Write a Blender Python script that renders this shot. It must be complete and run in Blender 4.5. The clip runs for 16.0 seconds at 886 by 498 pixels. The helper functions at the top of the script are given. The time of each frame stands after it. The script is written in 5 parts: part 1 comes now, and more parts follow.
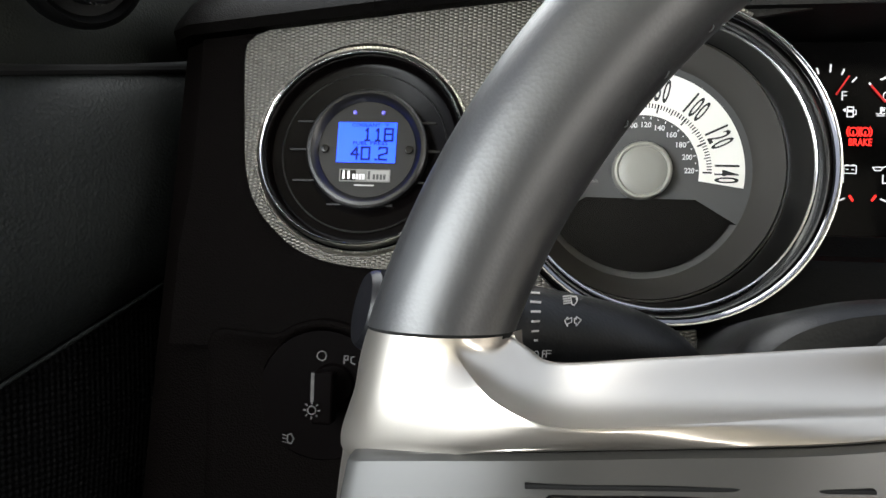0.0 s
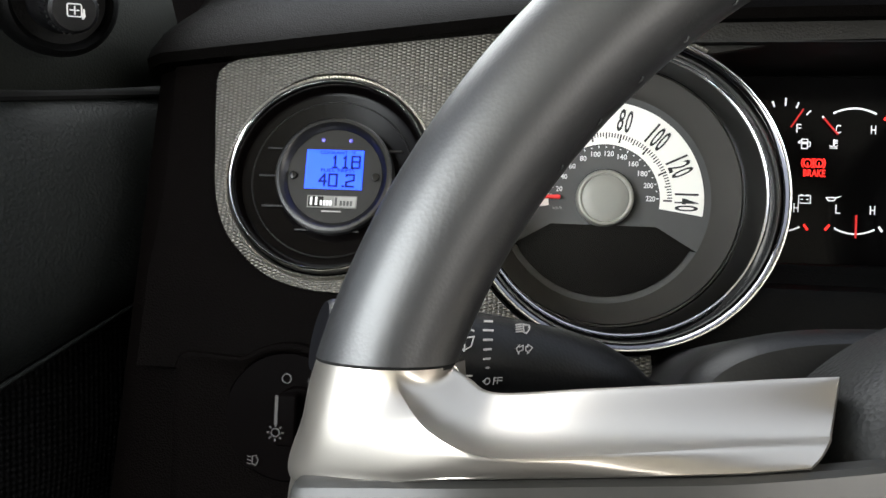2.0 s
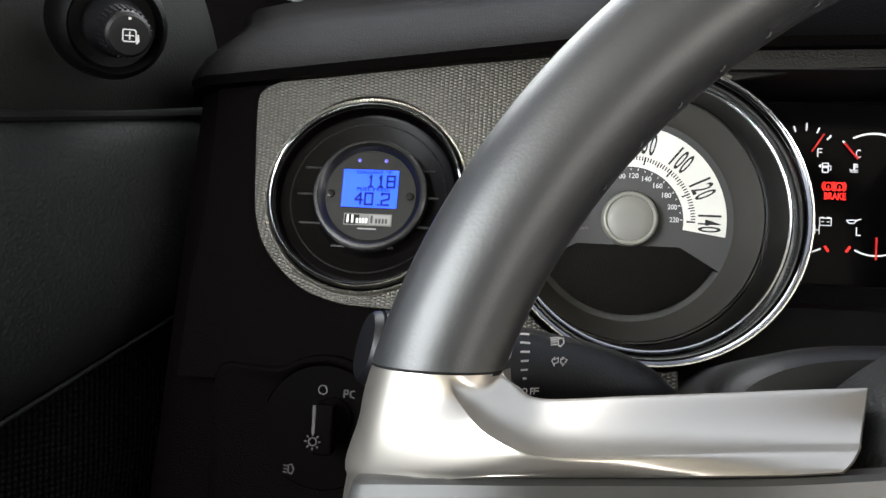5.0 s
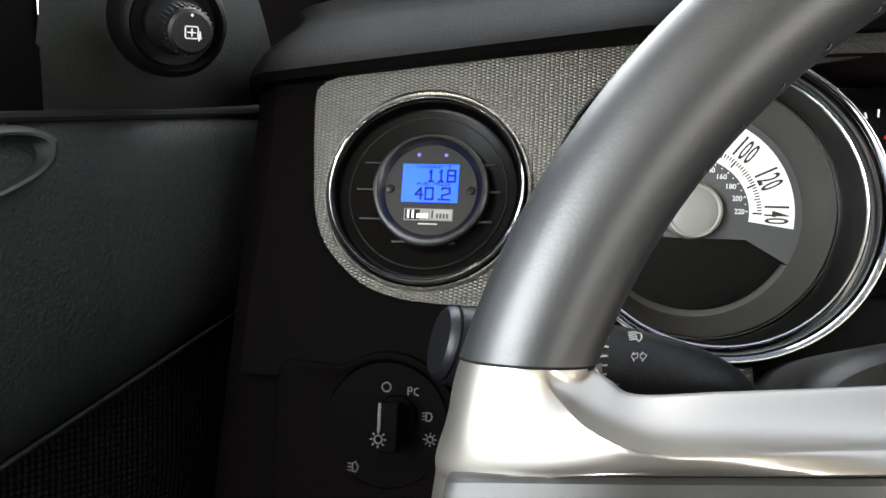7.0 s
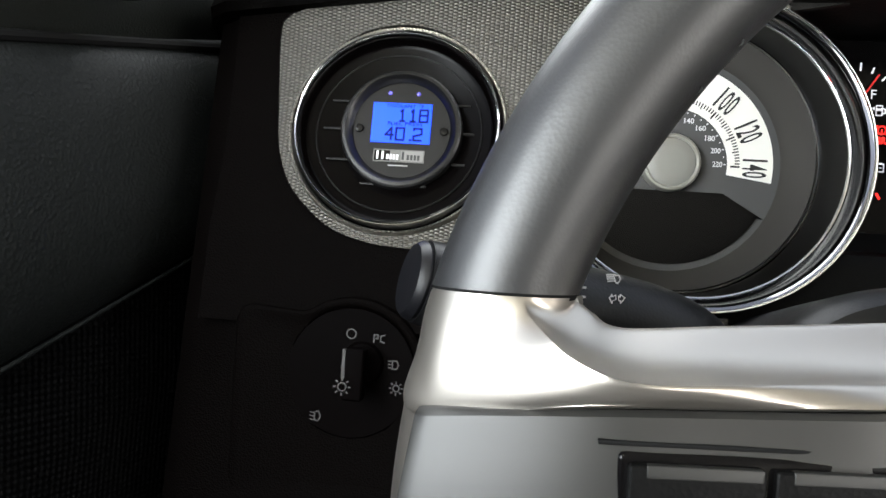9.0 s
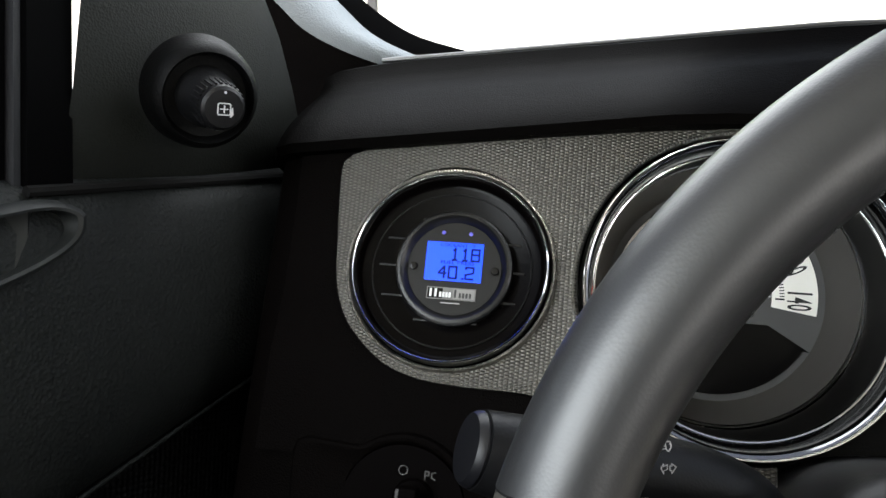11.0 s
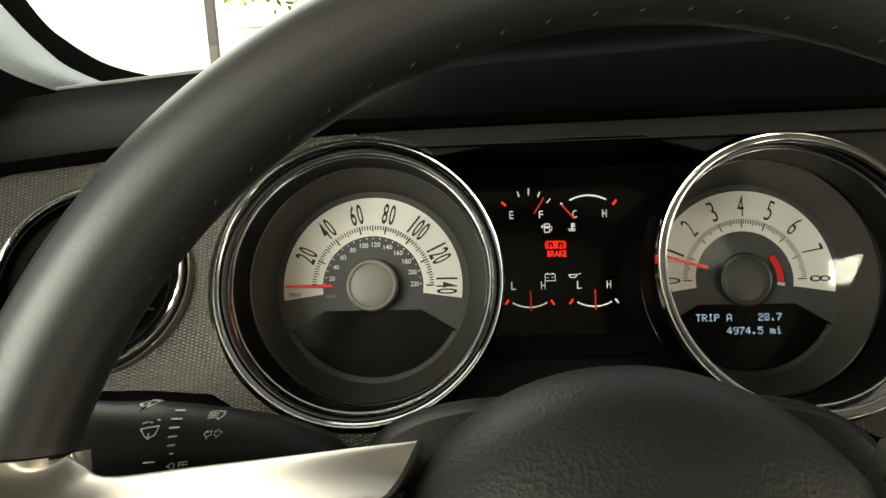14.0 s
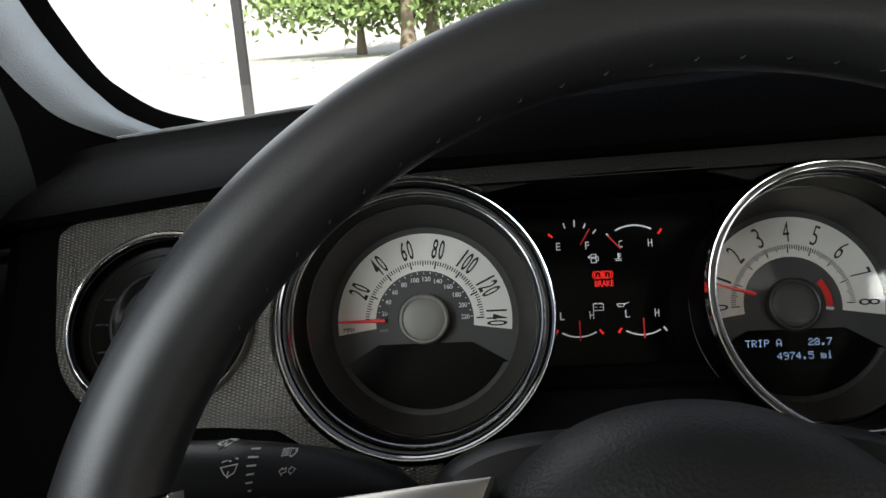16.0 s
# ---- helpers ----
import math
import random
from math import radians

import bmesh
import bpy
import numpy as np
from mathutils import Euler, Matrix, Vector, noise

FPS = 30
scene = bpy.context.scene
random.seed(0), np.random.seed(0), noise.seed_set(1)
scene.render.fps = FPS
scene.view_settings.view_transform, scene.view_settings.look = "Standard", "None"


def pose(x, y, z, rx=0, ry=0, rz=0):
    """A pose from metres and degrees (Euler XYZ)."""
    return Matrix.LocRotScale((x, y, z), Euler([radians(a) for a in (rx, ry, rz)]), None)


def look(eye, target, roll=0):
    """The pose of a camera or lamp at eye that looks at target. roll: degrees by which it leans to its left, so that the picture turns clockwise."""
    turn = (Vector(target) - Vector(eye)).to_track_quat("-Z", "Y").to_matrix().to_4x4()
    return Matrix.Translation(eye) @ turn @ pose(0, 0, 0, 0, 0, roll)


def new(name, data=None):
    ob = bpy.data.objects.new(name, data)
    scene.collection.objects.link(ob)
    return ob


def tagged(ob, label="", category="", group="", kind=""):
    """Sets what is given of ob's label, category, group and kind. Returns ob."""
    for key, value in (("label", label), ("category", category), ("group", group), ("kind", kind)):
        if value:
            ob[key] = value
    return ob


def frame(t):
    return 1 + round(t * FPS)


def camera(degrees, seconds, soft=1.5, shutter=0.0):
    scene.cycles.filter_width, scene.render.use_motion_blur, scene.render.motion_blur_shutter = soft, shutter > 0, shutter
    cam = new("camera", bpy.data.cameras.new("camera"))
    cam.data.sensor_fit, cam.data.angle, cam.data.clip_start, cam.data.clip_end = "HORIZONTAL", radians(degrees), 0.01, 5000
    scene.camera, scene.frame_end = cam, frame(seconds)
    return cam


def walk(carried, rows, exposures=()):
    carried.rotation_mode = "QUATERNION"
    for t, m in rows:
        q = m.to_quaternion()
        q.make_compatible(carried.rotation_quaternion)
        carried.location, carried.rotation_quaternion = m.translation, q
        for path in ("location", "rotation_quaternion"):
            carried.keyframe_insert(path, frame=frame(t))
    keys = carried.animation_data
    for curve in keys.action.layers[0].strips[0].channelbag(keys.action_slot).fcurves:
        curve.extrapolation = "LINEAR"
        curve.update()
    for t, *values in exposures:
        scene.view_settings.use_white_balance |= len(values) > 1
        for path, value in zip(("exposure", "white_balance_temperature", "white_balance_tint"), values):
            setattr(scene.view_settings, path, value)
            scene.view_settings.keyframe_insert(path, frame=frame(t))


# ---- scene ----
cam = camera(60.4, 16.0)
# The dashboard frame: x right, y ahead into the dials, z up along the dial faces; its origin is the speedometer's centre.
# The dials lean back by 24 degrees and stand 0.92 m over the ground.
G = pose(0, 0, 0.92, -24, 0, 0)
PATH = [
    (0, (-0.0499, -0.3733, -0.0373), (-0.2853, 1.6127, -0.0540), 1.92),
    (0.5, (-0.0458, -0.3768, -0.0333), (-0.2761, 1.6099, -0.0263), 1.76),
    (1, (-0.0455, -0.3789, -0.0302), (-0.2624, 1.6092, -0.0121), 2.57),
    (1.5, (-0.0446, -0.3798, -0.0318), (-0.2562, 1.6089, -0.0155), 2.90),
    (2, (-0.0407, -0.3802, -0.0327), (-0.2383, 1.6098, -0.0075), 2.40),
    (2.5, (-0.0411, -0.3802, -0.0326), (-0.2298, 1.6108, -0.0112), 2.79),
    (3, (-0.0430, -0.3805, -0.0331), (-0.2493, 1.6086, -0.0032), 2.52),
    (3.5, (-0.0480, -0.3800, -0.0314), (-0.2968, 1.6043, -0.0088), 2.48),
    (4, (-0.0473, -0.3803, -0.0334), (-0.2933, 1.6044, -0.0128), 2.43),
    (4.5, (-0.0487, -0.3846, -0.0321), (-0.2810, 1.6015, 0.0078), 2.76),
    (4.7, (-0.0477, -0.3882, -0.0331), (-0.2745, 1.5981, 0.0242), 2.88),
    (6.8, (-0.0600, -0.3965, -0.0429), (-0.3573, 1.5777, 0.0750), 3.72),
    (7, (-0.0614, -0.3885, -0.0371), (-0.3752, 1.5854, 0.0347), 2.49),
    (7.5, (-0.0735, -0.3826, -0.0476), (-0.3619, 1.5961, -0.0076), 4.35),
    (8, (-0.0691, -0.3893, -0.0353), (-0.3482, 1.5889, 0.0588), 4.14),
    (8.5, (-0.0711, -0.3779, -0.0327), (-0.3313, 1.6047, 0.0066), 4.42),
    (9, (-0.0641, -0.3754, -0.0470), (-0.2878, 1.6120, -0.0525), 3.71),
    (9.5, (-0.0764, -0.3771, -0.0288), (-0.3443, 1.6040, 0.0310), 5.04),
    (9.7, (-0.0790, -0.3804, -0.0379), (-0.3896, 1.5866, 0.1471), 5.57),
    (11.8, (-0.0476, -0.3935, -0.0052), (-0.3429, 1.5802, 0.1264), 3.25),
    (12, (-0.0270, -0.3941, -0.0143), (-0.2738, 1.5834, 0.1542), 1.97),
    (12.5, (0.0102, -0.4003, -0.0207), (-0.1366, 1.5815, 0.2055), 2.06),
    (13, (0.0165, -0.3979, -0.0285), (-0.0617, 1.5881, 0.1945), 1.82),
    (13.5, (0.0275, -0.4032, -0.0258), (-0.0338, 1.5844, 0.1883), 1.23),
    (14, (0.0422, -0.4071, -0.0288), (0.0207, 1.5790, 0.2060), -0.95),
    (14.5, (0.0344, -0.4031, -0.0312), (0.0015, 1.5879, 0.1555), -0.67),
    (15, (0.0394, -0.4086, -0.0280), (0.0000, 1.5797, 0.1851), -0.69),
    (15.5, (0.0404, -0.4133, -0.0254), (-0.0058, 1.5679, 0.2438), -1.49),
    (16, (0.0321, -0.4184, -0.0239), (-0.0653, 1.5572, 0.2719), -2.15),
]
walk(cam, [(t, G @ look(eye, target, roll)) for t, eye, target, roll in PATH],
     exposures=[(0, 2.0, 6650, 10), (4.7, 1.95, 6650, 10), (6.8, 2.25, 6550, 10), (8.2, 2.3, 6550, 10), (9.0, 2.0, 6550, 10), (9.7, 1.95, 6550, 10), (11.8, 0.95, 6500, 10), (12.6, 0.45, 6550, 8), (13.0, 0.5, 6900, 6), (13.5, 1.05, 7700, 4), (14.0, 1.2, 8000, 2), (14.6, 1.55, 7800, 2), (15.0, 1.7, 7000, 5), (15.6, 0.85, 6600, 8), (16.0, 0.38, 6500, 10)])

# ---- world, sun and window light ----
SUN_EL, SUN_AZ = 38.0, 176.0
world = bpy.data.worlds.new("sky")
scene.world = world
world.use_nodes = True
wn = world.node_tree
sky = wn.nodes.new("ShaderNodeTexSky")
sky.sky_type, sky.sun_disc = "NISHITA", False
sky.dust_density, sky.air_density = 1.0, 1.0
sky.sun_elevation, sky.sun_rotation = radians(SUN_EL), radians(SUN_AZ)
haze = wn.nodes.new("ShaderNodeHueSaturation")
haze.inputs["Saturation"].default_value = 0.4
wn.links.new(sky.outputs[0], haze.inputs["Color"])
wn.links.new(haze.outputs[0], wn.nodes["Background"].inputs[0])
wn.nodes["Background"].inputs[1].default_value = 0.15
sun = new("sun", bpy.data.lights.new("sun", "SUN"))
sun.data.energy, sun.data.angle, sun.data.color = 5.0, radians(0.5), (1.0, 0.95, 0.88)
el, az = radians(SUN_EL), radians(SUN_AZ)
sun.matrix_world = look((0, 0, 8), (-math.sin(az) * math.cos(el), -math.cos(az) * math.cos(el), 8 - math.sin(el)))


def window_light(name, eye, target, w, h, power, color=(1, 1, 1)):
    ob = new(name, bpy.data.lights.new(name, "AREA"))
    ob.data.shape, ob.data.size, ob.data.size_y, ob.data.energy, ob.data.color = "RECTANGLE", w, h, power, color
    ob.matrix_world = look(eye, target)
    return ob


# ---- materials ----
def material(name, color, rough=0.5, metal=0.0, grain=0.0, grain_scale=900.0, vary=0.12, vary_scale=25.0, emit=0.0, coat=0.0, spec=0.5):
    m = bpy.data.materials.new(name)
    m.use_nodes = True
    n, l = m.node_tree.nodes, m.node_tree.links
    b = n["Principled BSDF"]
    b.inputs["Base Color"].default_value = (*color, 1)
    b.inputs["Roughness"].default_value, b.inputs["Metallic"].default_value = rough, metal
    b.inputs["Coat Weight"].default_value, b.inputs["Specular IOR Level"].default_value = coat, spec
    if emit:
        b.inputs["Emission Color"].default_value, b.inputs["Emission Strength"].default_value = (*color, 1), emit
    at = n.new("ShaderNodeTexCoord")
    if vary:
        blot = n.new("ShaderNodeTexNoise")
        blot.inputs["Scale"].default_value, blot.inputs["Detail"].default_value = vary_scale, 5
        l.new(at.outputs["Object"], blot.inputs["Vector"])
        mix = n.new("ShaderNodeMix")
        mix.data_type = "RGBA"
        mix.inputs[6].default_value = (*[c * (1 - vary) for c in color], 1)
        mix.inputs[7].default_value = (*[min(1, c * (1 + vary)) for c in color], 1)
        l.new(blot.outputs["Fac"], mix.inputs[0])
        l.new(mix.outputs[2], b.inputs["Base Color"])
        span = n.new("ShaderNodeMapRange")
        span.inputs["To Min"].default_value, span.inputs["To Max"].default_value = rough * (1 - vary * 0.7), min(1, rough * (1 + vary * 0.7))
        l.new(blot.outputs["Fac"], span.inputs["Value"])
        l.new(span.outputs[0], b.inputs["Roughness"])
    if grain:
        cell = n.new("ShaderNodeTexVoronoi")
        cell.inputs["Scale"].default_value = grain_scale
        l.new(at.outputs["Object"], cell.inputs["Vector"])
        bump = n.new("ShaderNodeBump")
        bump.inputs["Strength"].default_value, bump.inputs["Distance"].default_value = grain, 0.0006
        l.new(cell.outputs["Distance"], bump.inputs["Height"])
        l.new(bump.outputs[0], b.inputs["Normal"])
    return m


def clear(name, rough=0.02, tint=(1, 1, 1), ior=1.45):
    m = bpy.data.materials.new(name)
    m.use_nodes = True
    n, l = m.node_tree.nodes, m.node_tree.links
    n.remove(n["Principled BSDF"])
    through_glass, shine, blend, fres = n.new("ShaderNodeBsdfTransparent"), n.new("ShaderNodeBsdfGlossy"), n.new("ShaderNodeMixShader"), n.new("ShaderNodeFresnel")
    through_glass.inputs[0].default_value = (*tint, 1)
    shine.inputs["Roughness"].default_value = rough
    fres.inputs[0].default_value = ior
    l.new(fres.outputs[0], blend.inputs[0])
    l.new(through_glass.outputs[0], blend.inputs[1])
    l.new(shine.outputs[0], blend.inputs[2])
    l.new(blend.outputs[0], n["Material Output"].inputs[0])
    return m


def woven(name):
    """Silver trim with a fine woven relief: 2.0 mm columns, 1.45 mm rows, every other column shifted."""
    m = material(name, (0.42, 0.40, 0.36), 0.38, 0.85, vary=0.1)
    n, l = m.node_tree.nodes, m.node_tree.links
    b = n["Principled BSDF"]
    at, sep = n.new("ShaderNodeTexCoord"), n.new("ShaderNodeSeparateXYZ")
    l.new(at.outputs["Object"], sep.inputs[0])

    def calc(op, a, c):
        k = n.new("ShaderNodeMath")
        k.operation = op
        for i, v in enumerate((a, c)):
            if isinstance(v, (int, float)):
                k.inputs[i].default_value = v
            elif v is not None:
                l.new(v, k.inputs[i])
        return k.outputs[0]
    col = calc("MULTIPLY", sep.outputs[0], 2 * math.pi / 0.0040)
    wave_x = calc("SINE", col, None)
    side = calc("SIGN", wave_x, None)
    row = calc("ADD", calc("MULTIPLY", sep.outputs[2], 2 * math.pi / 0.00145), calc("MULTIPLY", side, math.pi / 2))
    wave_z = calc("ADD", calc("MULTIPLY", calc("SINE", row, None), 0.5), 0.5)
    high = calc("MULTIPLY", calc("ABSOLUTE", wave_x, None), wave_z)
    bump = n.new("ShaderNodeBump")
    bump.inputs["Strength"].default_value, bump.inputs["Distance"].default_value = 0.6, 0.0006
    l.new(high, bump.inputs["Height"])
    l.new(bump.outputs[0], b.inputs["Normal"])
    # Base colour follows the relief: shade in the hollows, highlights on the beads.
    relief_shade = n.new("ShaderNodeMix")
    relief_shade.data_type = "RGBA"
    relief_shade.inputs[6].default_value, relief_shade.inputs[7].default_value = (0.050, 0.047, 0.042, 1), (0.135, 0.128, 0.112, 1)
    l.new(high, relief_shade.inputs[0])
    l.new(relief_shade.outputs[2], b.inputs["Base Color"])
    return m


def honeycomb(name):
    """Dark vinyl with a regular diagonal relief of 4 mm cells."""
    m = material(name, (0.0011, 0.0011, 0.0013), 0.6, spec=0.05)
    n, l = m.node_tree.nodes, m.node_tree.links
    at, sep = n.new("ShaderNodeTexCoord"), n.new("ShaderNodeSeparateXYZ")
    l.new(at.outputs["Object"], sep.inputs[0])
    waves = []
    for op in ("ADD", "SUBTRACT"):
        k, s, w = n.new("ShaderNodeMath"), n.new("ShaderNodeMath"), n.new("ShaderNodeMath")
        k.operation, s.operation, w.operation = op, "MULTIPLY", "SINE"
        l.new(sep.outputs[1], k.inputs[0])
        l.new(sep.outputs[2], k.inputs[1])
        l.new(k.outputs[0], s.inputs[0])
        s.inputs[1].default_value = math.pi / 0.0027
        l.new(s.outputs[0], w.inputs[0])
        waves.append(w)
    high = n.new("ShaderNodeMath")
    high.operation = "MULTIPLY"
    l.new(waves[0].outputs[0], high.inputs[0])
    l.new(waves[1].outputs[0], high.inputs[1])
    bump = n.new("ShaderNodeBump")
    bump.inputs["Strength"].default_value, bump.inputs["Distance"].default_value = 0.7, 0.0006
    l.new(high.outputs[0], bump.inputs["Height"])
    l.new(bump.outputs[0], n["Principled BSDF"].inputs["Normal"])
    return m


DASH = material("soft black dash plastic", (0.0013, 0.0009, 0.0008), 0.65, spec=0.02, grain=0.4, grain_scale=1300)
HOOD = material("dark hood edge plastic", (0.010, 0.0095, 0.0085), 0.5, spec=0.2, grain=0.4, grain_scale=900)
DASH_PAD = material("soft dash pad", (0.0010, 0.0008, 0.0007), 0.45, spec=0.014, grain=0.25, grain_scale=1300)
PIPING = material("smooth black piping", (0.02, 0.02, 0.02), 0.3, spec=1.0, vary=0.1)
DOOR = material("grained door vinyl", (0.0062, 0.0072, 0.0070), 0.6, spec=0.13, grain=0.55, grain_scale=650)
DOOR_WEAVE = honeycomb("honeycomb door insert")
SAIL = material("grey sail trim", (0.0078, 0.0086, 0.0076), 0.6, spec=0.07, grain=0.3)
LEATHER = material("black leather", (0.0090, 0.0090, 0.0095), 0.42, spec=0.55, grain=0.06, grain_scale=1200, vary=0.06)
PAD = material("grained airbag vinyl", (0.0052, 0.0054, 0.0054), 0.5, spec=0.22, grain=0.32, grain_scale=760)
SEAM = material("seam black", (0.006, 0.006, 0.006), 0.85, spec=0.05)
SILVER = material("satin silver paint", (0.38, 0.352, 0.315), 0.30, 0.92, vary=0.04)
GREY = material("satin warm grey plastic", (0.016, 0.0156, 0.0145), 0.42, 0.15, vary=0.05, spec=0.4)
CHROME = material("chrome", (0.9, 0.9, 0.89), 0.12, 1.0, vary=0.03)
SATIN_CHROME = material("satin chrome", (0.42, 0.42, 0.42), 0.16, 1.0, vary=0.05)
DARK_CHROME = material("dark chrome", (0.25, 0.25, 0.26), 0.12, 1.0, vary=0.05)
RING_CHROME = material("smoked chrome", (0.19, 0.19, 0.20), 0.10, 1.0, vary=0.05)
GLOSS = material("gloss black", (0.0022, 0.0020, 0.0021), 0.16, vary=0.1, spec=0.14)
BLACK = material("matt black plastic", (0.0018, 0.0018, 0.0018), 0.5, spec=0.08, vary=0.15, grain=0.2)
STALK = material("fine black plastic", (0.0042, 0.0042, 0.0046), 0.4, spec=0.2, vary=0.12, grain=0.1)
FACE = material("dark grey dial face", (0.065, 0.065, 0.064), 0.5, vary=0.05, spec=0.3)
CONE = material("satin grey dial surround", (0.046, 0.043, 0.039), 0.45, vary=0.06, spec=0.3)
WHITE = material("white dial band", (0.82, 0.8, 0.74), 0.6, vary=0.02)
INK = material("black dial print", (0.012, 0.012, 0.012), 0.6, vary=0)
PRINT = material("pale print", (0.6, 0.6, 0.6), 0.6, vary=0)
DIM = material("dim pale print", (0.3, 0.29, 0.28), 0.6, vary=0)
HUB = material("warm silver hub cap", (0.21, 0.205, 0.185), 0.5, 0.15, vary=0.05)
HUB_DARK = material("grey hub cap", (0.07, 0.07, 0.068), 0.4, 0.3, vary=0.05)
NEEDLE = material("red needle", (0.7, 0.03, 0.03), 0.5, vary=0, emit=0.12)
RED_LAMP = material("red warning lamp", (1.0, 0.025, 0.02), 0.5, vary=0, emit=0.5)
WHITE_LAMP = material("lit white marks", (0.8, 0.8, 0.85), 0.5, vary=0, emit=0.2)
LCD = material("blue lit display", (0.006, 0.050, 0.85), 0.4, vary=0, emit=0.5, spec=0.2)
LCD_INK = material("display digits", (0.003, 0.010, 0.13), 0.6, vary=0, spec=0.1)
TEXT_LAMP = material("pale blue display text", (0.45, 0.65, 1.0), 0.5, vary=0, emit=0.28)
TRIM = woven("woven silver trim")
GLASS = clear("coated clear lens", 0.02, ior=1.3)
WINDOW = clear("window glass", 0.0, (0.97, 0.98, 0.97))
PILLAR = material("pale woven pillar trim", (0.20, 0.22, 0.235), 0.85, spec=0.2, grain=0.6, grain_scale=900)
FRIT = material("black glass border", (0.0008, 0.0008, 0.0009), 0.6, spec=0.01)
BEAD = material("fine silver bead", (0.30, 0.285, 0.255), 0.32, 0.9, vary=0.1)
HEADLINER = material("warm grey headliner", (0.50, 0.47, 0.40), 0.9)
CLOTH = material("charcoal cloth", (0.03, 0.029, 0.028), 0.9, grain=0.4)
CABIN = material("dark grey cabin trim", (0.06, 0.058, 0.054), 0.8)
EARTH = material("pale dry ground", (0.74, 0.71, 0.64), 0.95, vary=0.2, vary_scale=0.6, grain=0.4, grain_scale=40)
BARK = material("bark", (0.27, 0.22, 0.165), 0.95, vary=0.35, vary_scale=9, grain=1, grain_scale=60)
LEAF = material("leaves", (0.29, 0.41, 0.15), 0.6, vary=0.5, vary_scale=3)
STEEL = material("weathered grey steel", (0.035, 0.035, 0.037), 0.6, 0.2, vary=0.2)

# ---- mesh tools: everything is given in the dashboard frame ----
ORIGIN = {}


def thing(name, at, label, category, group=""):
    """An Empty at a place in the dashboard frame, to hold parts."""
    ob = new(name)
    ob.empty_display_size = 0.01
    ob.matrix_world = G @ Matrix.Translation(at)
    ORIGIN[ob.name] = Vector(at)
    return tagged(ob, label, category, group)


def finish(bm, name, mat, smooth=True):
    bmesh.ops.recalc_face_normals(bm, faces=bm.faces)
    mesh = bpy.data.meshes.new(name)
    bm.to_mesh(mesh)
    bm.free()
    for m in (mat if isinstance(mat, (list, tuple)) else [mat]):
        mesh.materials.append(m)
    if smooth:
        mesh.shade_smooth()
        mesh.set_sharp_from_angle(angle=radians(32))
    return mesh


def part(name, bm, mat, parent, label="", smooth=True):
    top = parent
    while top.parent:
        top = top.parent
    bm.transform(Matrix.Translation(-ORIGIN[top.name]))
    ob = new(name, finish(bm, name, mat, smooth))
    ob.parent = parent
    return tagged(ob, label)


def structure(name, bm, mat, label, category, smooth=True, world_frame=False):
    ob = new(name, finish(bm, name, mat, smooth))
    if not world_frame:
        ob.matrix_world = G
    return tagged(ob, label, category, kind="structure")


def lathe(profile, cx=0.0, cz=0.0, segs=96, a0=0.0, a1=360.0, bm=None):
    """Turn a profile of (radius, y) round the dial axis."""
    bm = bm or bmesh.new()
    whole = abs(a1 - a0) >= 359.9
    n = segs if whole else segs + 1
    rings = []
    for r, y in profile:
        if r < 1e-6:
            rings.append([bm.verts.new((cx, y, cz))])
            continue
        rings.append([bm.verts.new((cx + r * math.cos(radians(a0 + (a1 - a0) * k / segs)), y, cz + r * math.sin(radians(a0 + (a1 - a0) * k / segs)))) for k in range(n)])
    for p, q in zip(rings, rings[1:]):
        for k in range(segs):
            e = (k + 1) % n
            if len(p) == 1 and len(q) == 1:
                continue
            if len(p) == 1:
                bm.faces.new((p[0], q[k], q[e]))
            elif len(q) == 1:
                bm.faces.new((p[k], p[e], q[0]))
            else:
                bm.faces.new((p[k], p[e], q[e], q[k]))
    return bm


def loft(rows, closed=False, bm=None, caps=False):
    """A skin over rows of points, all of one length."""
    bm = bm or bmesh.new()
    v = [[bm.verts.new(p) for p in row] for row in rows]
    for a, c in zip(v, v[1:]):
        m = len(a)
        for k in range(m if closed else m - 1):
            e = (k + 1) % m
            bm.faces.new((a[k], a[e], c[e], c[k]))
    if caps:
        bm.faces.new(v[0][::-1])
        bm.faces.new(v[-1])
    return bm


def smooth_line(points, n):
    """n points on a Catmull-Rom line through the given points."""
    p = [Vector(q) for q in points]
    p = [2 * p[0] - p[1], *p, 2 * p[-1] - p[-2]]
    out = []
    for k in range(n):
        u = k / (n - 1) * (len(p) - 3)
        i = min(int(u), len(p) - 4)
        s = u - i
        a, b, c, d = p[i:i + 4]
        out.append(0.5 * (2 * b + (c - a) * s + (2 * a - 5 * b + 4 * c - d) * s * s + (3 * b - a - 3 * c + d) * s ** 3))
    return out


def tube(points, radius, sides=12, bm=None, squash=1.0):
    bm = bm or bmesh.new()
    pts = [Vector(p) for p in points]
    rows = []
    for k, p in enumerate(pts):
        t = (pts[min(k + 1, len(pts) - 1)] - pts[max(k - 1, 0)]).normalized()
        u = t.orthogonal().normalized() if abs(t.y) > 0.95 else t.cross(Vector((0, 1, 0))).normalized()
        w = t.cross(u)
        r = radius[k] if isinstance(radius, (list, tuple)) else radius
        rows.append([p + r * (math.cos(a) * u + squash * math.sin(a) * w) for a in [2 * math.pi * i / sides for i in range(sides)]])
    return loft(rows, closed=True, bm=bm, caps=True)


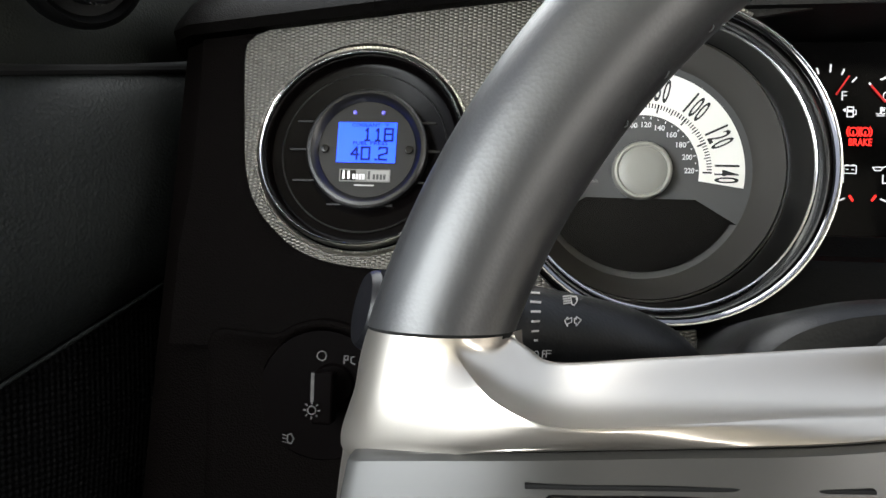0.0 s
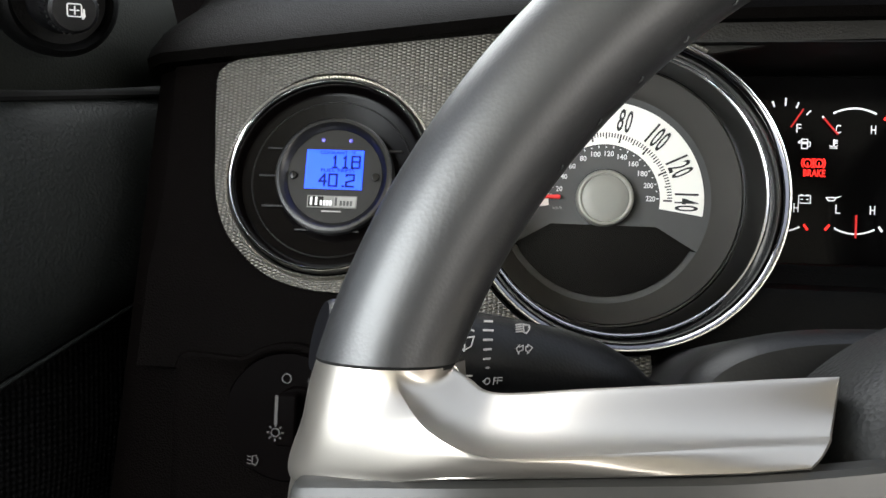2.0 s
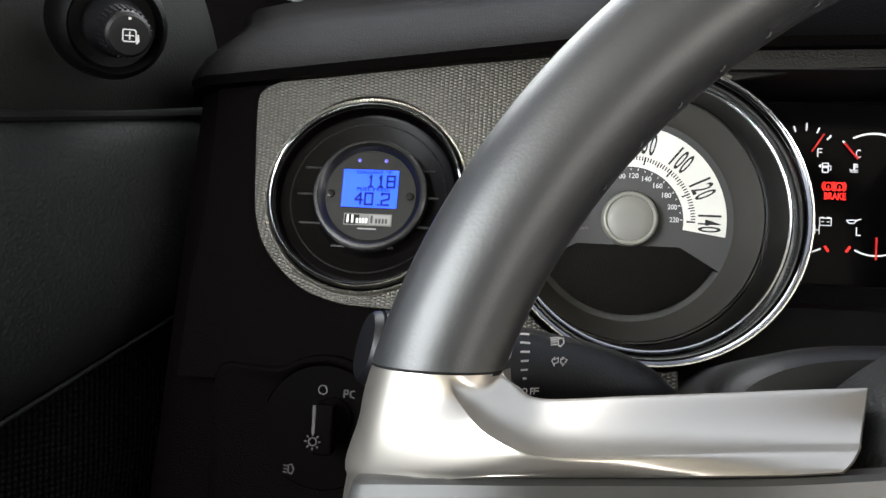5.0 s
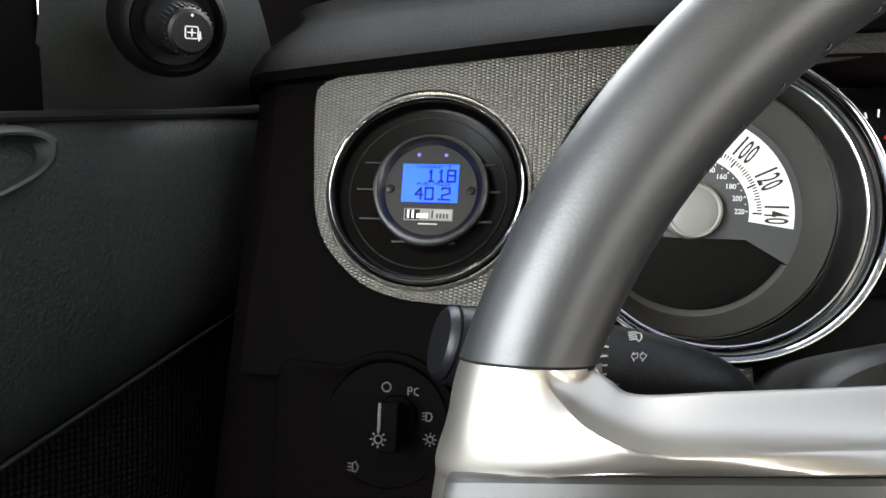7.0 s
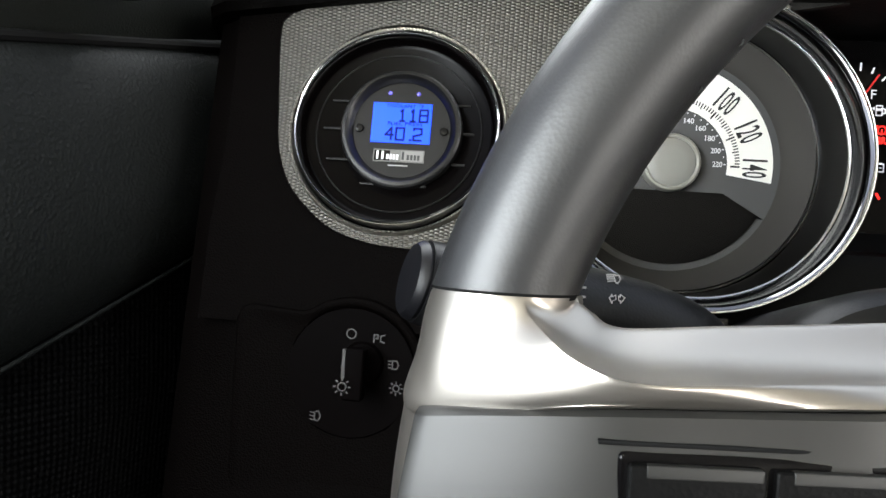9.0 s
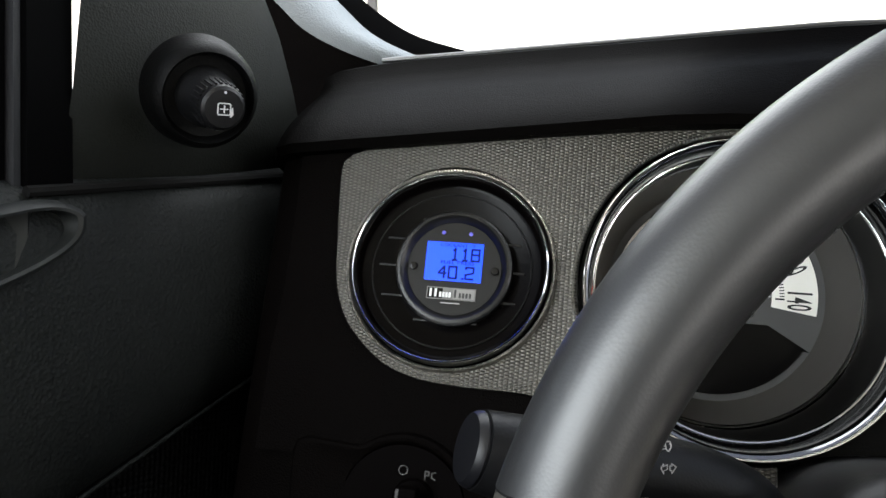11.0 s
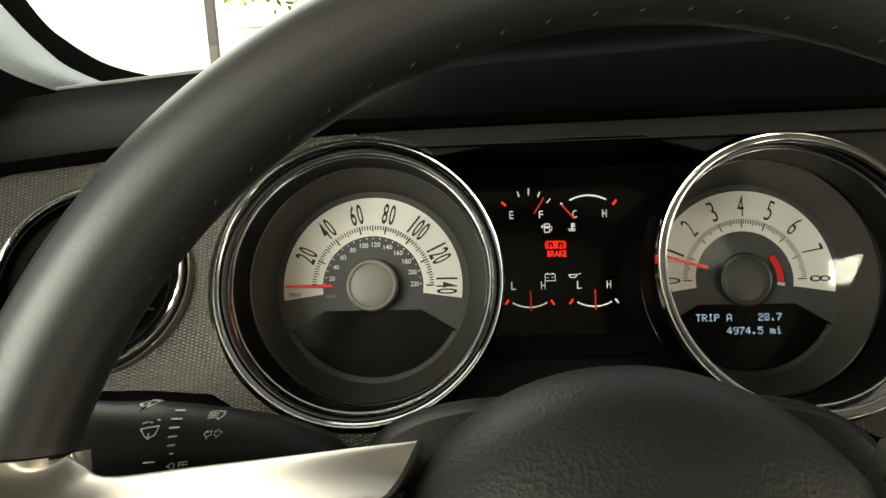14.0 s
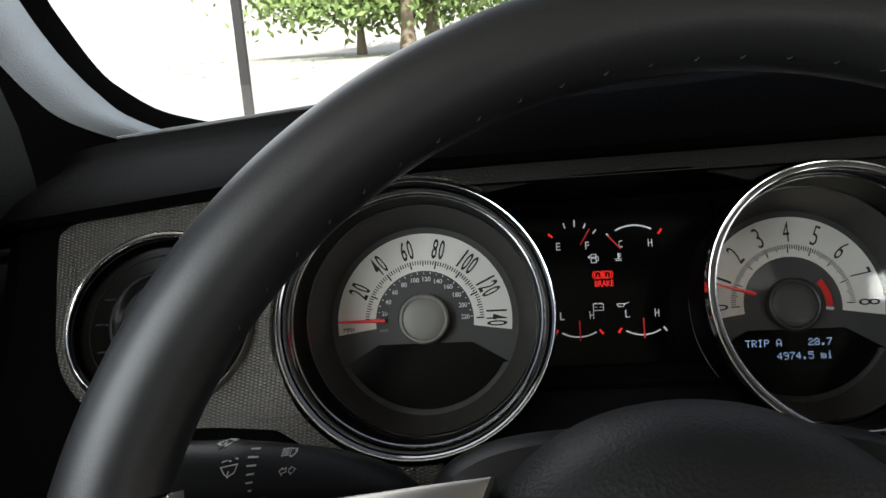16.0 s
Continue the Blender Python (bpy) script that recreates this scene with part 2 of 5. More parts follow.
def box(x0, x1, y0, y1, z0, z1, bevel=0.0, bm=None):
    fresh = bmesh.new()
    bmesh.ops.create_cube(fresh, size=1.0)
    bmesh.ops.transform(fresh, matrix=Matrix.Translation(((x0 + x1) / 2, (y0 + y1) / 2, (z0 + z1) / 2)) @ Matrix.Diagonal((x1 - x0, y1 - y0, z1 - z0, 1)), verts=fresh.verts)
    if bevel:
        bmesh.ops.bevel(fresh, geom=fresh.edges[:], offset=bevel, segments=3, profile=0.6, affect="EDGES")
    if bm is None:
        return fresh
    mesh = bpy.data.meshes.new("tmp")
    fresh.to_mesh(mesh)
    fresh.free()
    bm.from_mesh(mesh)
    bpy.data.meshes.remove(mesh)
    return bm


def outline_plate(outer, holes, y0, y1):
    """A flat plate between y0 (front) and y1 (back), with an outline and holes given as lists of (x, z)."""
    bm = bmesh.new()
    edges = []
    for ring in [outer, *holes]:
        v = [bm.verts.new((x, y0, z)) for x, z in ring]
        edges += [bm.edges.new((v[k], v[(k + 1) % len(v)])) for k in range(len(v))]
    bmesh.ops.triangle_fill(bm, use_beauty=True, use_dissolve=False, edges=edges)
    front = bm.faces[:]
    made = bmesh.ops.extrude_face_region(bm, geom=front)
    bmesh.ops.translate(bm, verts=[g for g in made["geom"] if isinstance(g, bmesh.types.BMVert)], vec=(0, y1 - y0, 0))
    return bm


def divided(bm):
    """Cut a plate into level strips 6 mm high, so that it can be bent."""
    for k in range(-14, 15):
        geom = bm.verts[:] + bm.edges[:] + bm.faces[:]
        bmesh.ops.bisect_plane(bm, geom=geom, dist=1e-6, plane_co=(0, 0, 0.006 * k), plane_no=(0, 0, 1))
    return bm


def circle(cx, cz, r, n=72, a0=0.0, a1=360.0):
    whole = abs(a1 - a0) > 359.9
    m = n if whole else n + 1
    return [(cx + r * math.cos(radians(a0 + (a1 - a0) * k / n)), cz + r * math.sin(radians(a0 + (a1 - a0) * k / n))) for k in range(m)]


def sector(r0, r1, a0, a1, y, cx=0.0, cz=0.0, n=48, thick=0.0004, bm=None):
    """A flat ring piece from angle a0 to a1."""
    return lathe([(r0, y), (r1, y), (r1, y + thick), (r0, y + thick), (r0, y)], cx, cz, n, a0, a1, bm)


def bar(cx, cz, r0, r1, angle, width, y, thick=0.0003, bm=None):
    """A flat stroke along a radius."""
    bm = bm or bmesh.new()
    a = radians(angle)
    u, w = Vector((math.cos(a), 0, math.sin(a))), Vector((-math.sin(a), 0, math.cos(a)))
    c = Vector((cx, 0, cz))
    quad = [c + u * r0 - w * width / 2, c + u * r1 - w * width / 2, c + u * r1 + w * width / 2, c + u * r0 + w * width / 2]
    rows = [[p + Vector((0, yy, 0)) for p in quad] for yy in (y, y + thick)]
    return loft(rows, closed=True, bm=bm, caps=True)


def stroke(points, width, y, bm=None, thick=0.0003):
    """Flat line art: straight strokes through (x, z) points."""
    bm = bm or bmesh.new()
    for (x0, z0), (x1, z1) in zip(points, points[1:]):
        length = math.hypot(x1 - x0, z1 - z0)
        if length > 1e-7:
            bar(x0, z0, -width * 0.3, length + width * 0.3, math.degrees(math.atan2(z1 - z0, x1 - x0)), width, y, thick, bm)
    return bm


def letters(text, height, width, place, depth=0.0002, bold=0.0):
    """Built-in font as a mesh: cap height and whole width in metres, centred; place maps x right, z up, facing -y."""
    curve = bpy.data.curves.new("letters", "FONT")
    curve.body, curve.size, curve.extrude, curve.offset = text, 1.0, 0.02, bold
    curve.resolution_u = 3
    tmp = bpy.data.objects.new("letters", curve)
    scene.collection.objects.link(tmp)
    mesh = bpy.data.meshes.new_from_object(tmp.evaluated_get(bpy.context.evaluated_depsgraph_get()))
    bpy.data.objects.remove(tmp)
    bm = bmesh.new()
    bm.from_mesh(mesh)
    bpy.data.meshes.remove(mesh)
    xs, ys = [v.co.x for v in bm.verts], [v.co.y for v in bm.verts]
    x0, x1, z0, z1 = min(xs), max(xs), min(ys), max(ys)
    for v in bm.verts:
        v.co = Vector(((v.co.x - (x0 + x1) / 2) / (x1 - x0) * width, -v.co.z / 0.02 * depth / 2, (v.co.y - (z0 + z1) / 2) / (z1 - z0) * height))
    bm.transform(place)
    return bm


def ribbed(profile, cx, cz, count, rib, a0=0.0, a1=360.0):
    """A turned ring whose surface is cut into fine ribs across."""
    bm = lathe(profile, cx, cz, 2 * count, a0, a1)
    for v in bm.verts:
        k = round((math.degrees(math.atan2(v.co.z - cz, v.co.x - cx)) - a0) % 360 / ((a1 - a0) / (2 * count)))
        if k % 2:
            v.co.y += rib
    return bm


def lean(bm, share=1.0, depth=0.0677):
    """The trim and the chrome rings lean back more than the dial faces do: the more, the nearer to the driver."""
    for v in bm.verts:
        v.co.y += 0.16 * v.co.z * share * min(1.0, max(0.0, -v.co.y / depth))
    return bm


def bow(bm):
    """The trim is slightly hollow: its top and its foot come towards the driver."""
    for v in bm.verts:
        share = 3.0 if v.co.z < 0 else 1.2 * min(1.0, max(0.0, (-0.03 - v.co.x) / 0.05))
        v.co.y -= share * max(v.co.z, -0.042) ** 2
    return bm


def tip(bm, centre, degrees):
    """Lean back about a level axis through a centre."""
    bm.transform(Matrix.Translation(centre) @ Matrix.Rotation(radians(-degrees), 4, "X") @ Matrix.Translation(-Vector(centre)))
    return bm

# ---- the car's shell: dash, trim, door, pillar, screen, roof ----
VENT = (-0.1215, 0.0017)
TACH_X = 0.1985
MESH_Y = -0.060


def trim_panel():
    outer = [(-0.1735, 0.006), (-0.1710, -0.011), (-0.1650, -0.0245), (-0.1550, -0.0350), (-0.1435, -0.0428), (-0.1300, -0.0470),
             (-0.1150, -0.0485), (-0.0890, -0.0488), (-0.0620, -0.0508), (-0.0540, -0.0555), (-0.0440, -0.0615), (-0.0330, -0.0675),
             (-0.0180, -0.0740), (0.0, -0.0775), (0.0125, -0.0765)]
    outer += [(0.0003 + 0.0674 * math.cos(radians(a)), -0.0008 + 0.0674 * math.sin(radians(a))) for a in np.linspace(280, 92, 50)]
    outer += [(-0.002, 0.0733),
              (-0.05, 0.0685), (-0.11, 0.0622), (-0.159, 0.0540), (-0.1715, 0.0490), (-0.1758, 0.041)]
    left = [(x, 0, z) for x, z in [(-0.1715, 0.0490), (-0.1758, 0.041)] + outer[:8]]
    outer = outer[8:-2] + [(p.x, p.z) for p in smooth_line(left, 40)]
    return bow(lean(divided(outline_plate(outer, [circle(VENT[0], VENT[1], 0.0442)], MESH_Y - 0.002, MESH_Y + 0.002)), depth=0.06))


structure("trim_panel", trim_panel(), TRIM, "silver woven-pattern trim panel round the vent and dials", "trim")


def hood_front():
    outer = [(0.0003 + 0.0674 * math.cos(radians(a)), -0.0008 + 0.0674 * math.sin(radians(a))) for a in np.linspace(91, 60, 12)]
    outer += [(0.07, 0.0640), (0.10, 0.0655), (0.135, 0.0662)]
    outer += [(TACH_X + 0.0674 * math.cos(radians(a)), -0.0008 + 0.0674 * math.sin(radians(a))) for a in np.linspace(120, -80, 52)]
    outer += [(TACH_X + 0.03, -0.0760), (TACH_X + 0.06, -0.066), (0.29, -0.05), (0.33, -0.045), (0.33, 0.084), (0.2, 0.0835), (0.1, 0.0805), (0.0, 0.0735)]
    return lean(outline_plate(outer, [], MESH_Y - 0.002, MESH_Y + 0.002), depth=0.06)


structure("hood_front", hood_front(), HOOD, "dark matt front edge of the binnacle hood", "dashboard", smooth=False)


bead_line = [(x, -0.0530, 0.0615 + 0.02 * x) for x in np.linspace(0.026, 0.170, 30)]
structure("hood_bead", tube(bead_line, 0.0007, 8), GREY, "fine grey bead along the binnacle hood's lower edge", "trim")


def dash_rows():
    """Cross-sections of the dashboard pad from its left end to the right: down from the crest at the windscreen to the lip over the trim."""
    rows = []
    for x, dy in [(-0.2235, 0.12), (-0.2195, 0.06), (-0.2145, 0.022), (-0.2075, 0.006), (-0.1985, 0.0)] + [(x, 0.0) for x in np.linspace(-0.184, 0.9, 44)]:
        crest = 0.1195 + 0.11 * (x + 0.117) - 0.045 * max(0, x - 0.05) - 0.1 * max(0.0, -0.17 - x)
        lip = 0.0615 + 0.12 * (x + 0.117) - 0.09 * max(0, x + 0.02)
        over = 0.5 * min(1.0, max(0.0, (0.03 - x) / 0.06))
        edge = [(0.34, crest - 0.12), (0.16, crest - 0.035), (0.06, crest + 0.001), (0.02, crest + 0.003), (0.004, crest), (-0.006, crest - 0.004), (-0.010, crest - 0.012), (-0.016, crest - 0.018), (-0.034, crest - 0.029),
                (-0.047 - 0.008 * over, lip + 0.016 - 0.003 * over), (-0.0545 - 0.014 * over, lip + 0.006 - 0.0025 * over), (-0.057 - 0.0165 * over, lip + 0.001 - 0.0028 * over), (-0.055 - 0.0165 * over, lip - 0.003 - 0.0028 * over), (-0.040 - 0.005 * over, lip - 0.004)]
        rows.append([(x, y + dy, z) for y, z in edge])
    return rows


structure("dashboard_top", loft(dash_rows()), DASH_PAD, "soft black grained dashboard pad under the windscreen", "dashboard")


crest_line = [(x, 0.0045, 0.1204 + 0.11 * (x + 0.117) - 0.045 * max(0, x - 0.05)) for x in np.linspace(-0.178, 0.25, 60)]
structure("dashboard_piping", tube(crest_line, 0.0015, 12), PIPING, "smooth black piping along the dashboard's crest", "dashboard")


def lower_dash():
    """The dark panel below the trim, which comes forward towards the knees; it wraps round at its left end."""
    rows = []
    for x, dy in ((-0.2235, 0.12), (-0.2195, 0.06), (-0.2145, 0.022), (-0.2075, 0.006), (-0.1975, 0.0), (-0.16, 0.0), (-0.10, 0.0), (-0.04, 0.0), (0.05, 0.0), (0.2, 0.0), (0.9, 0.0)):
        rows.append([(x, y + dy, z) for y, z in ((-0.0705, -0.0795), (-0.0715, -0.083), (-0.0735, -0.10), (-0.078, -0.13), (-0.084, -0.17), (-0.09, -0.25), (-0.08, -0.45), (-0.05, -0.60))])
    return loft(rows)


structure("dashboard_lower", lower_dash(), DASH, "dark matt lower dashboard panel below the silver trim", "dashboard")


def face_rows():
    rows = []
    for x, dy in ((-0.2235, 0.12), (-0.2195, 0.06), (-0.2145, 0.022), (-0.2075, 0.006), (-0.1975, 0.0), (-0.160, 0.0)):
        rows.append([(x, -0.0585 + 0.16 * z * 0.97 + dy, z) for z in (0.062, 0.05, 0.02, -0.01, -0.04, -0.06, -0.08)])
    return rows


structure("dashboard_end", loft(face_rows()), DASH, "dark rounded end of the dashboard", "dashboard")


def lower_fill():
    outer = [(-0.196, -0.082), (0.90, -0.082), (0.90, 0.075), (0.34, 0.075), (0.335, -0.048), (0.29, -0.054), (0.26, -0.070), (0.228, -0.0795), (0.0, -0.0795), (-0.03, -0.0712), (-0.058, -0.0545), (-0.064, -0.0514), (-0.089, -0.0495), (-0.115, -0.0492), (-0.1300, -0.0477), (-0.1438, -0.0434), (-0.1555, -0.0355), (-0.1656, -0.025),
             (-0.1716, -0.0112), (-0.1741, 0.006), (-0.1764, 0.041), (-0.1720, 0.0498), (-0.159, 0.0548), (-0.12, 0.0618), (-0.12, 0.0636), (-0.196, 0.0550)]
    return bow(lean(divided(outline_plate(outer, [], -0.0600, -0.050)), depth=0.06))


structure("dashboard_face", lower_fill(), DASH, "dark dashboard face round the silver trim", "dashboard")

# the black binnacle: back wall and walls behind the opening between the dials
binnacle = outline_plate([(0.0, -0.11), (0.32, -0.11), (0.32, 0.09), (0.0, 0.09)], [], 0.006, 0.012)
structure("binnacle_back", binnacle, BLACK, "black back wall of the dial binnacle", "dashboard", smooth=False)
roof_rows = [[(x, y, z + 0.02 * x) for y, z in ((-0.058, 0.0605), (-0.02, 0.062), (0.008, 0.062))] for x in (-0.02, 0.1, 0.32)]
structure("binnacle_roof", loft(roof_rows), BLACK, "black underside of the binnacle hood", "dashboard")
shelf_rows = []
for k in range(13):
    row = []
    for y, z in ((0.008, -0.0275), (-0.020, -0.0285), (-0.0225, -0.0290), (-0.0240, -0.0310), (-0.030, -0.0375), (-0.044, -0.0395), (-0.0465, -0.0425), (-0.048, -0.050), (-0.058, -0.078), (-0.075, -0.090)):
        edge = math.sqrt(max(0.0, 0.0628 ** 2 - z * z))
        row.append((edge + (TACH_X - 2 * edge) * k / 12, y, z))
    shelf_rows.append(row)
structure("binnacle_shelf", loft(shelf_rows), BLACK, "black ledge below the small gauges", "dashboard")


def door_x(y):
    return -0.212 + 0.28 * max(y, -0.45) + 0.06 * max(0.0, -0.45 - y)


def level(y, h):
    """A point's z in the dashboard frame from its height over the dial axis."""
    return (h + y * math.sin(radians(24))) / math.cos(radians(24))


def belt(y):
    """The rise of the door's upper edge towards the rear."""
    return -0.19 * (max(min(y, 0.05), -0.16) + 0.05) - 0.007


def door_skin(profile, y0, y1, n, inset=0.0):
    rows = []
    for y in np.linspace(y0, y1, n):
        rows.append([(door_x(y) + dx, y, level(y, h + belt(y) * min(1.0, max(0.0, (h - 0.02) / 0.03)))) for dx, h in profile])
    return rows


# upper roll of the door, its lower insert, and the dark step between them
structure("door_1", loft(door_skin([(-0.060, 0.0655), (-0.030, 0.0655), (-0.016, 0.0635), (-0.007, 0.058), (-0.001, 0.048), (0.002, 0.030), (0.003, 0.0), (0.002, -0.025), (-0.001, -0.037), (-0.005, -0.0425), (-0.012, -0.0445)], 0.05, -1.05, 90)), DOOR, "dark grained vinyl car door panel", "car door")
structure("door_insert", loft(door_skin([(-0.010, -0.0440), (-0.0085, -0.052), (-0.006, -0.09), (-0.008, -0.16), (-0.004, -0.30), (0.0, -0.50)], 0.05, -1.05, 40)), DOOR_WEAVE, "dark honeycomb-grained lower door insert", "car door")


lip_line = [(door_x(y) - 0.0025, y, level(y, -0.0432)) for y in np.linspace(0.045, -1.0, 90)]
structure("door_lip", tube(lip_line, 0.0010, 10), DOOR, "thin raised lip between the door panel and its insert", "car door")


seam_line = [(door_x(y) - 0.0070, y, level(y, 0.0600 + belt(y))) for y in np.linspace(-0.005, -0.150, 40)]
structure("door_seam", tube(seam_line, 0.0022, 8), SEAM, "dark seam between the door panel and the sail panel", "door trim")


def sail_rows():
    """The panel between pillar, belt and window, which carries the mirror adjuster."""
    rows = []
    for y in np.linspace(0.0, -0.1315, 24):
        bend = 0.012 * math.cos((y + 0.04) / 0.1 * 1.2)
        rows.append([(door_x(y) - 0.018 + bend * s, y, level(y, 0.0660 + h * min(1.0, 0.16 + 0.84 * (0.05 - y) / 0.178) + belt(y))) for h, s in ((-0.006, 0.4), (0.004, 0.7), (0.012, 0.9), (0.03, 1.0), (0.06, 0.8), (0.10, 0.3), (0.16, -0.6), (0.22, -1.8))])
    return rows


structure("sail_panel", loft(sail_rows()), SAIL, "grey moulded sail panel in the door's front corner", "door trim")


def upright(y0, y1, dx0, dx1, mat, name, label):
    bm = bmesh.new()
    foot, head = 0.040, 0.36
    rows = []
    for h in (foot, head):
        rows.append([(door_x(y) - 0.024 + dx - 0.12 * (h - foot), y - 0.04 * (h - foot), level(y, h + 0.018)) for y, dx in ((y0, dx0), (y1, dx0), (y1, dx1), (y0, dx1))])
    structure(name, loft(rows, closed=True, caps=True), mat, label, "window trim", smooth=False)


upright(-0.1285, -0.1460, -0.010, 0.015, FRIT, "window_frame", "black rubber window channel")
upright(-0.1465, -0.1490, -0.006, 0.013, STALK, "window_strip", "thin dark strip by the side window")
upright(-0.1495, -0.1530, -0.008, 0.010, FRIT, "window_seal", "black window seal")

# pillar trim, its cabin side with the shade put in as near-black, and the black border of the screen
GLASS_EDGE = [(-0.050, 0.060, 0.118), (-0.110, 0.060, 0.133), (-0.151, 0.060, 0.142), (-0.178, 0.060, 0.1505), (-0.203, 0.060, 0.166), (-0.219, 0.060, 0.180), (-0.241, 0.060, 0.209), (-0.262, 0.050, 0.245), (-0.300, 0.0, 0.340), (-0.320, -0.15, 0.46)]
TRIM_EDGE = [(-0.085, 0.056, 0.108), (-0.135, 0.056, 0.123), (-0.172, 0.056, 0.1345), (-0.200, 0.056, 0.1475), (-0.218, 0.056, 0.1625), (-0.229, 0.056, 0.173), (-0.251, 0.056, 0.198), (-0.276, 0.046, 0.238), (-0.318, -0.005, 0.335), (-0.335, -0.16, 0.45)]
b, c = smooth_line(TRIM_EDGE, 48), smooth_line(GLASS_EDGE, 48)
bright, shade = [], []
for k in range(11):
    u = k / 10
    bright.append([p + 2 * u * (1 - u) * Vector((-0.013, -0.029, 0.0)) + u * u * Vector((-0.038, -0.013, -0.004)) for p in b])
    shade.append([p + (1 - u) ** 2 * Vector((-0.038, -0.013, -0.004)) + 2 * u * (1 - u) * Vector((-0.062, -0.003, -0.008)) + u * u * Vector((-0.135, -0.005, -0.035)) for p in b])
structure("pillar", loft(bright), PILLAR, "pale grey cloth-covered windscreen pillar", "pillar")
structure("pillar_shade", loft(shade), DASH, "cabin side of the windscreen pillar, its shade painted near-black", "pillar")
structure("screen_border", loft([b, [p * 0.5 + q * 0.5 + Vector((0, -0.001, 0)) for p, q in zip(b, c)], c]), FRIT, "black border of the windscreen", "window trim")


def sheet(points, t=(0, 0, 0)):
    bm = bmesh.new()
    bm.faces.new([bm.verts.new(p) for p in points])
    return bm


def slab(name, x0, x1, y0, y1, z0, z1, mat, label, category):
    return structure(name, box(x0, x1, y0, y1, z0, z1), mat, label, category, smooth=False, world_frame=True)


def pane(name, points, label):
    ob = structure(name, sheet(points), WINDOW, label, "window", smooth=False, world_frame=True)
    face = ob.data.polygons[0]
    if face.normal.dot(Vector((0.35, -0.6, 1.1)) - face.center) < 0:
        ob.data.flip_normals()
    ob.visible_shadow = False
    return ob


# the rest of the cabin, in level metres: it only closes the place
slab("ceiling", -0.30, 1.10, -2.2, -0.10, 1.300, 1.36, HEADLINER, "grey cloth car headliner", "headliner")
slab("floor", -0.40, 1.2, -2.2, 0.5, 0.25, 0.28, DASH, "dark car floor carpet", "car floor")
slab("wall_right", 1.10, 1.14, -2.2, 0.5, 0.28, 1.02, CABIN, "grey passenger-side door panel", "car door")
slab("wall_left_rear", -0.40, -0.36, -2.2, -1.05, 0.28, 1.34, CABIN, "grey rear side panel of the car", "car side")
rear_side = bmesh.new()
for y0, y1, z0, z1 in ((-2.2, -1.05, 1.02, 1.03), (-2.2, -1.05, 1.11, 1.34), (-2.2, -1.80, 1.03, 1.11), (-1.30, -1.05, 1.03, 1.11)):
    box(1.10, 1.14, y0, y1, z0, z1, bm=rear_side)
structure("wall_right_rear", rear_side, CABIN, "grey rear side panel of the car with a small window", "car side", smooth=False, world_frame=True)
slab("wall_rear", -0.36, 1.10, -2.24, -2.2, 0.28, 1.10, CABIN, "grey rear of the cabin", "car side")
slab("bulkhead", -0.30, 1.10, 0.30, 0.33, 0.28, 0.88, DASH, "dark bulkhead under the dashboard", "car body")
slab("left_sill", -0.42, -0.34, -1.05, 0.35, 0.28, 0.60, DOOR, "dark lower door panel", "car door")
structure("seat_base", box(-0.24, 0.34, -1.02, -0.40, 0.52, 0.70, 0.04), CLOTH, "charcoal cloth seat cushion", "car seat", world_frame=True)
structure("seat_back", box(-0.24, 0.34, -1.22, -1.04, 0.60, 1.22, 0.05), CLOTH, "charcoal cloth seat backrest", "car seat", world_frame=True)
pane("window_1", [(-0.36, 0.42, 0.93), (1.14, 0.42, 0.93), (1.06, -0.10, 1.305), (-0.28, -0.10, 1.305)], "clear raked windscreen")
pane("window_2", [(1.125, 0.0, 1.02), (1.125, -1.05, 1.02), (1.10, -1.05, 1.335), (1.10, -0.3, 1.335)], "clear passenger side window")
pane("window_5", [(1.12, -1.30, 1.03), (1.12, -1.80, 1.03), (1.12, -1.80, 1.11), (1.12, -1.30, 1.11)], "small clear quarter window")
pane("window_3", [(-0.36, -2.2, 1.10), (1.1, -2.2, 1.10), (1.1, -2.2, 1.335), (-0.36, -2.2, 1.335)], "clear rear window")
pane("window_4", [(-0.345, -0.155, 0.985), (-0.385, -1.05, 1.0), (-0.33, -1.05, 1.335), (-0.30, -0.35, 1.335)], "clear driver side window")
window_light("window_light", (-0.290, -0.62, 1.15), (0.4, -0.62, 1.15), 0.62, 0.22, 3.1, (0.90, 0.965, 1.0))
window_light("far_window_light", (1.09, -0.62, 1.17), (0.2, -0.62, 1.17), 0.8, 0.24, 2.5, (1.0, 0.97, 0.92))
window_light("windscreen_light", (-0.15, 0.070, 1.165), (-0.15, -0.515, 0.354), 0.28, 0.20, 0.36, (0.95, 0.985, 1.0))
window_light("quarter_window_light", (1.085, -1.55, 1.068), (0.2, -1.55, 1.068), 0.45, 0.07, 2.4, (1.0, 0.98, 0.95))


# ---- the steering wheel ----
WHEEL = Vector((0.0977, -0.2141, -0.1051))
RIM_R, RIM_T = 0.1737, 0.0149
CUT = -0.0550


def rim_point(angle, turn, fat=0.0):
    a, b = radians(angle), radians(turn)
    r = RIM_R + (RIM_T + fat) * math.cos(b)
    return Vector((WHEEL.x + r * math.cos(a), WHEEL.y - (RIM_T + fat) * math.sin(b), WHEEL.z + r * math.sin(a)))


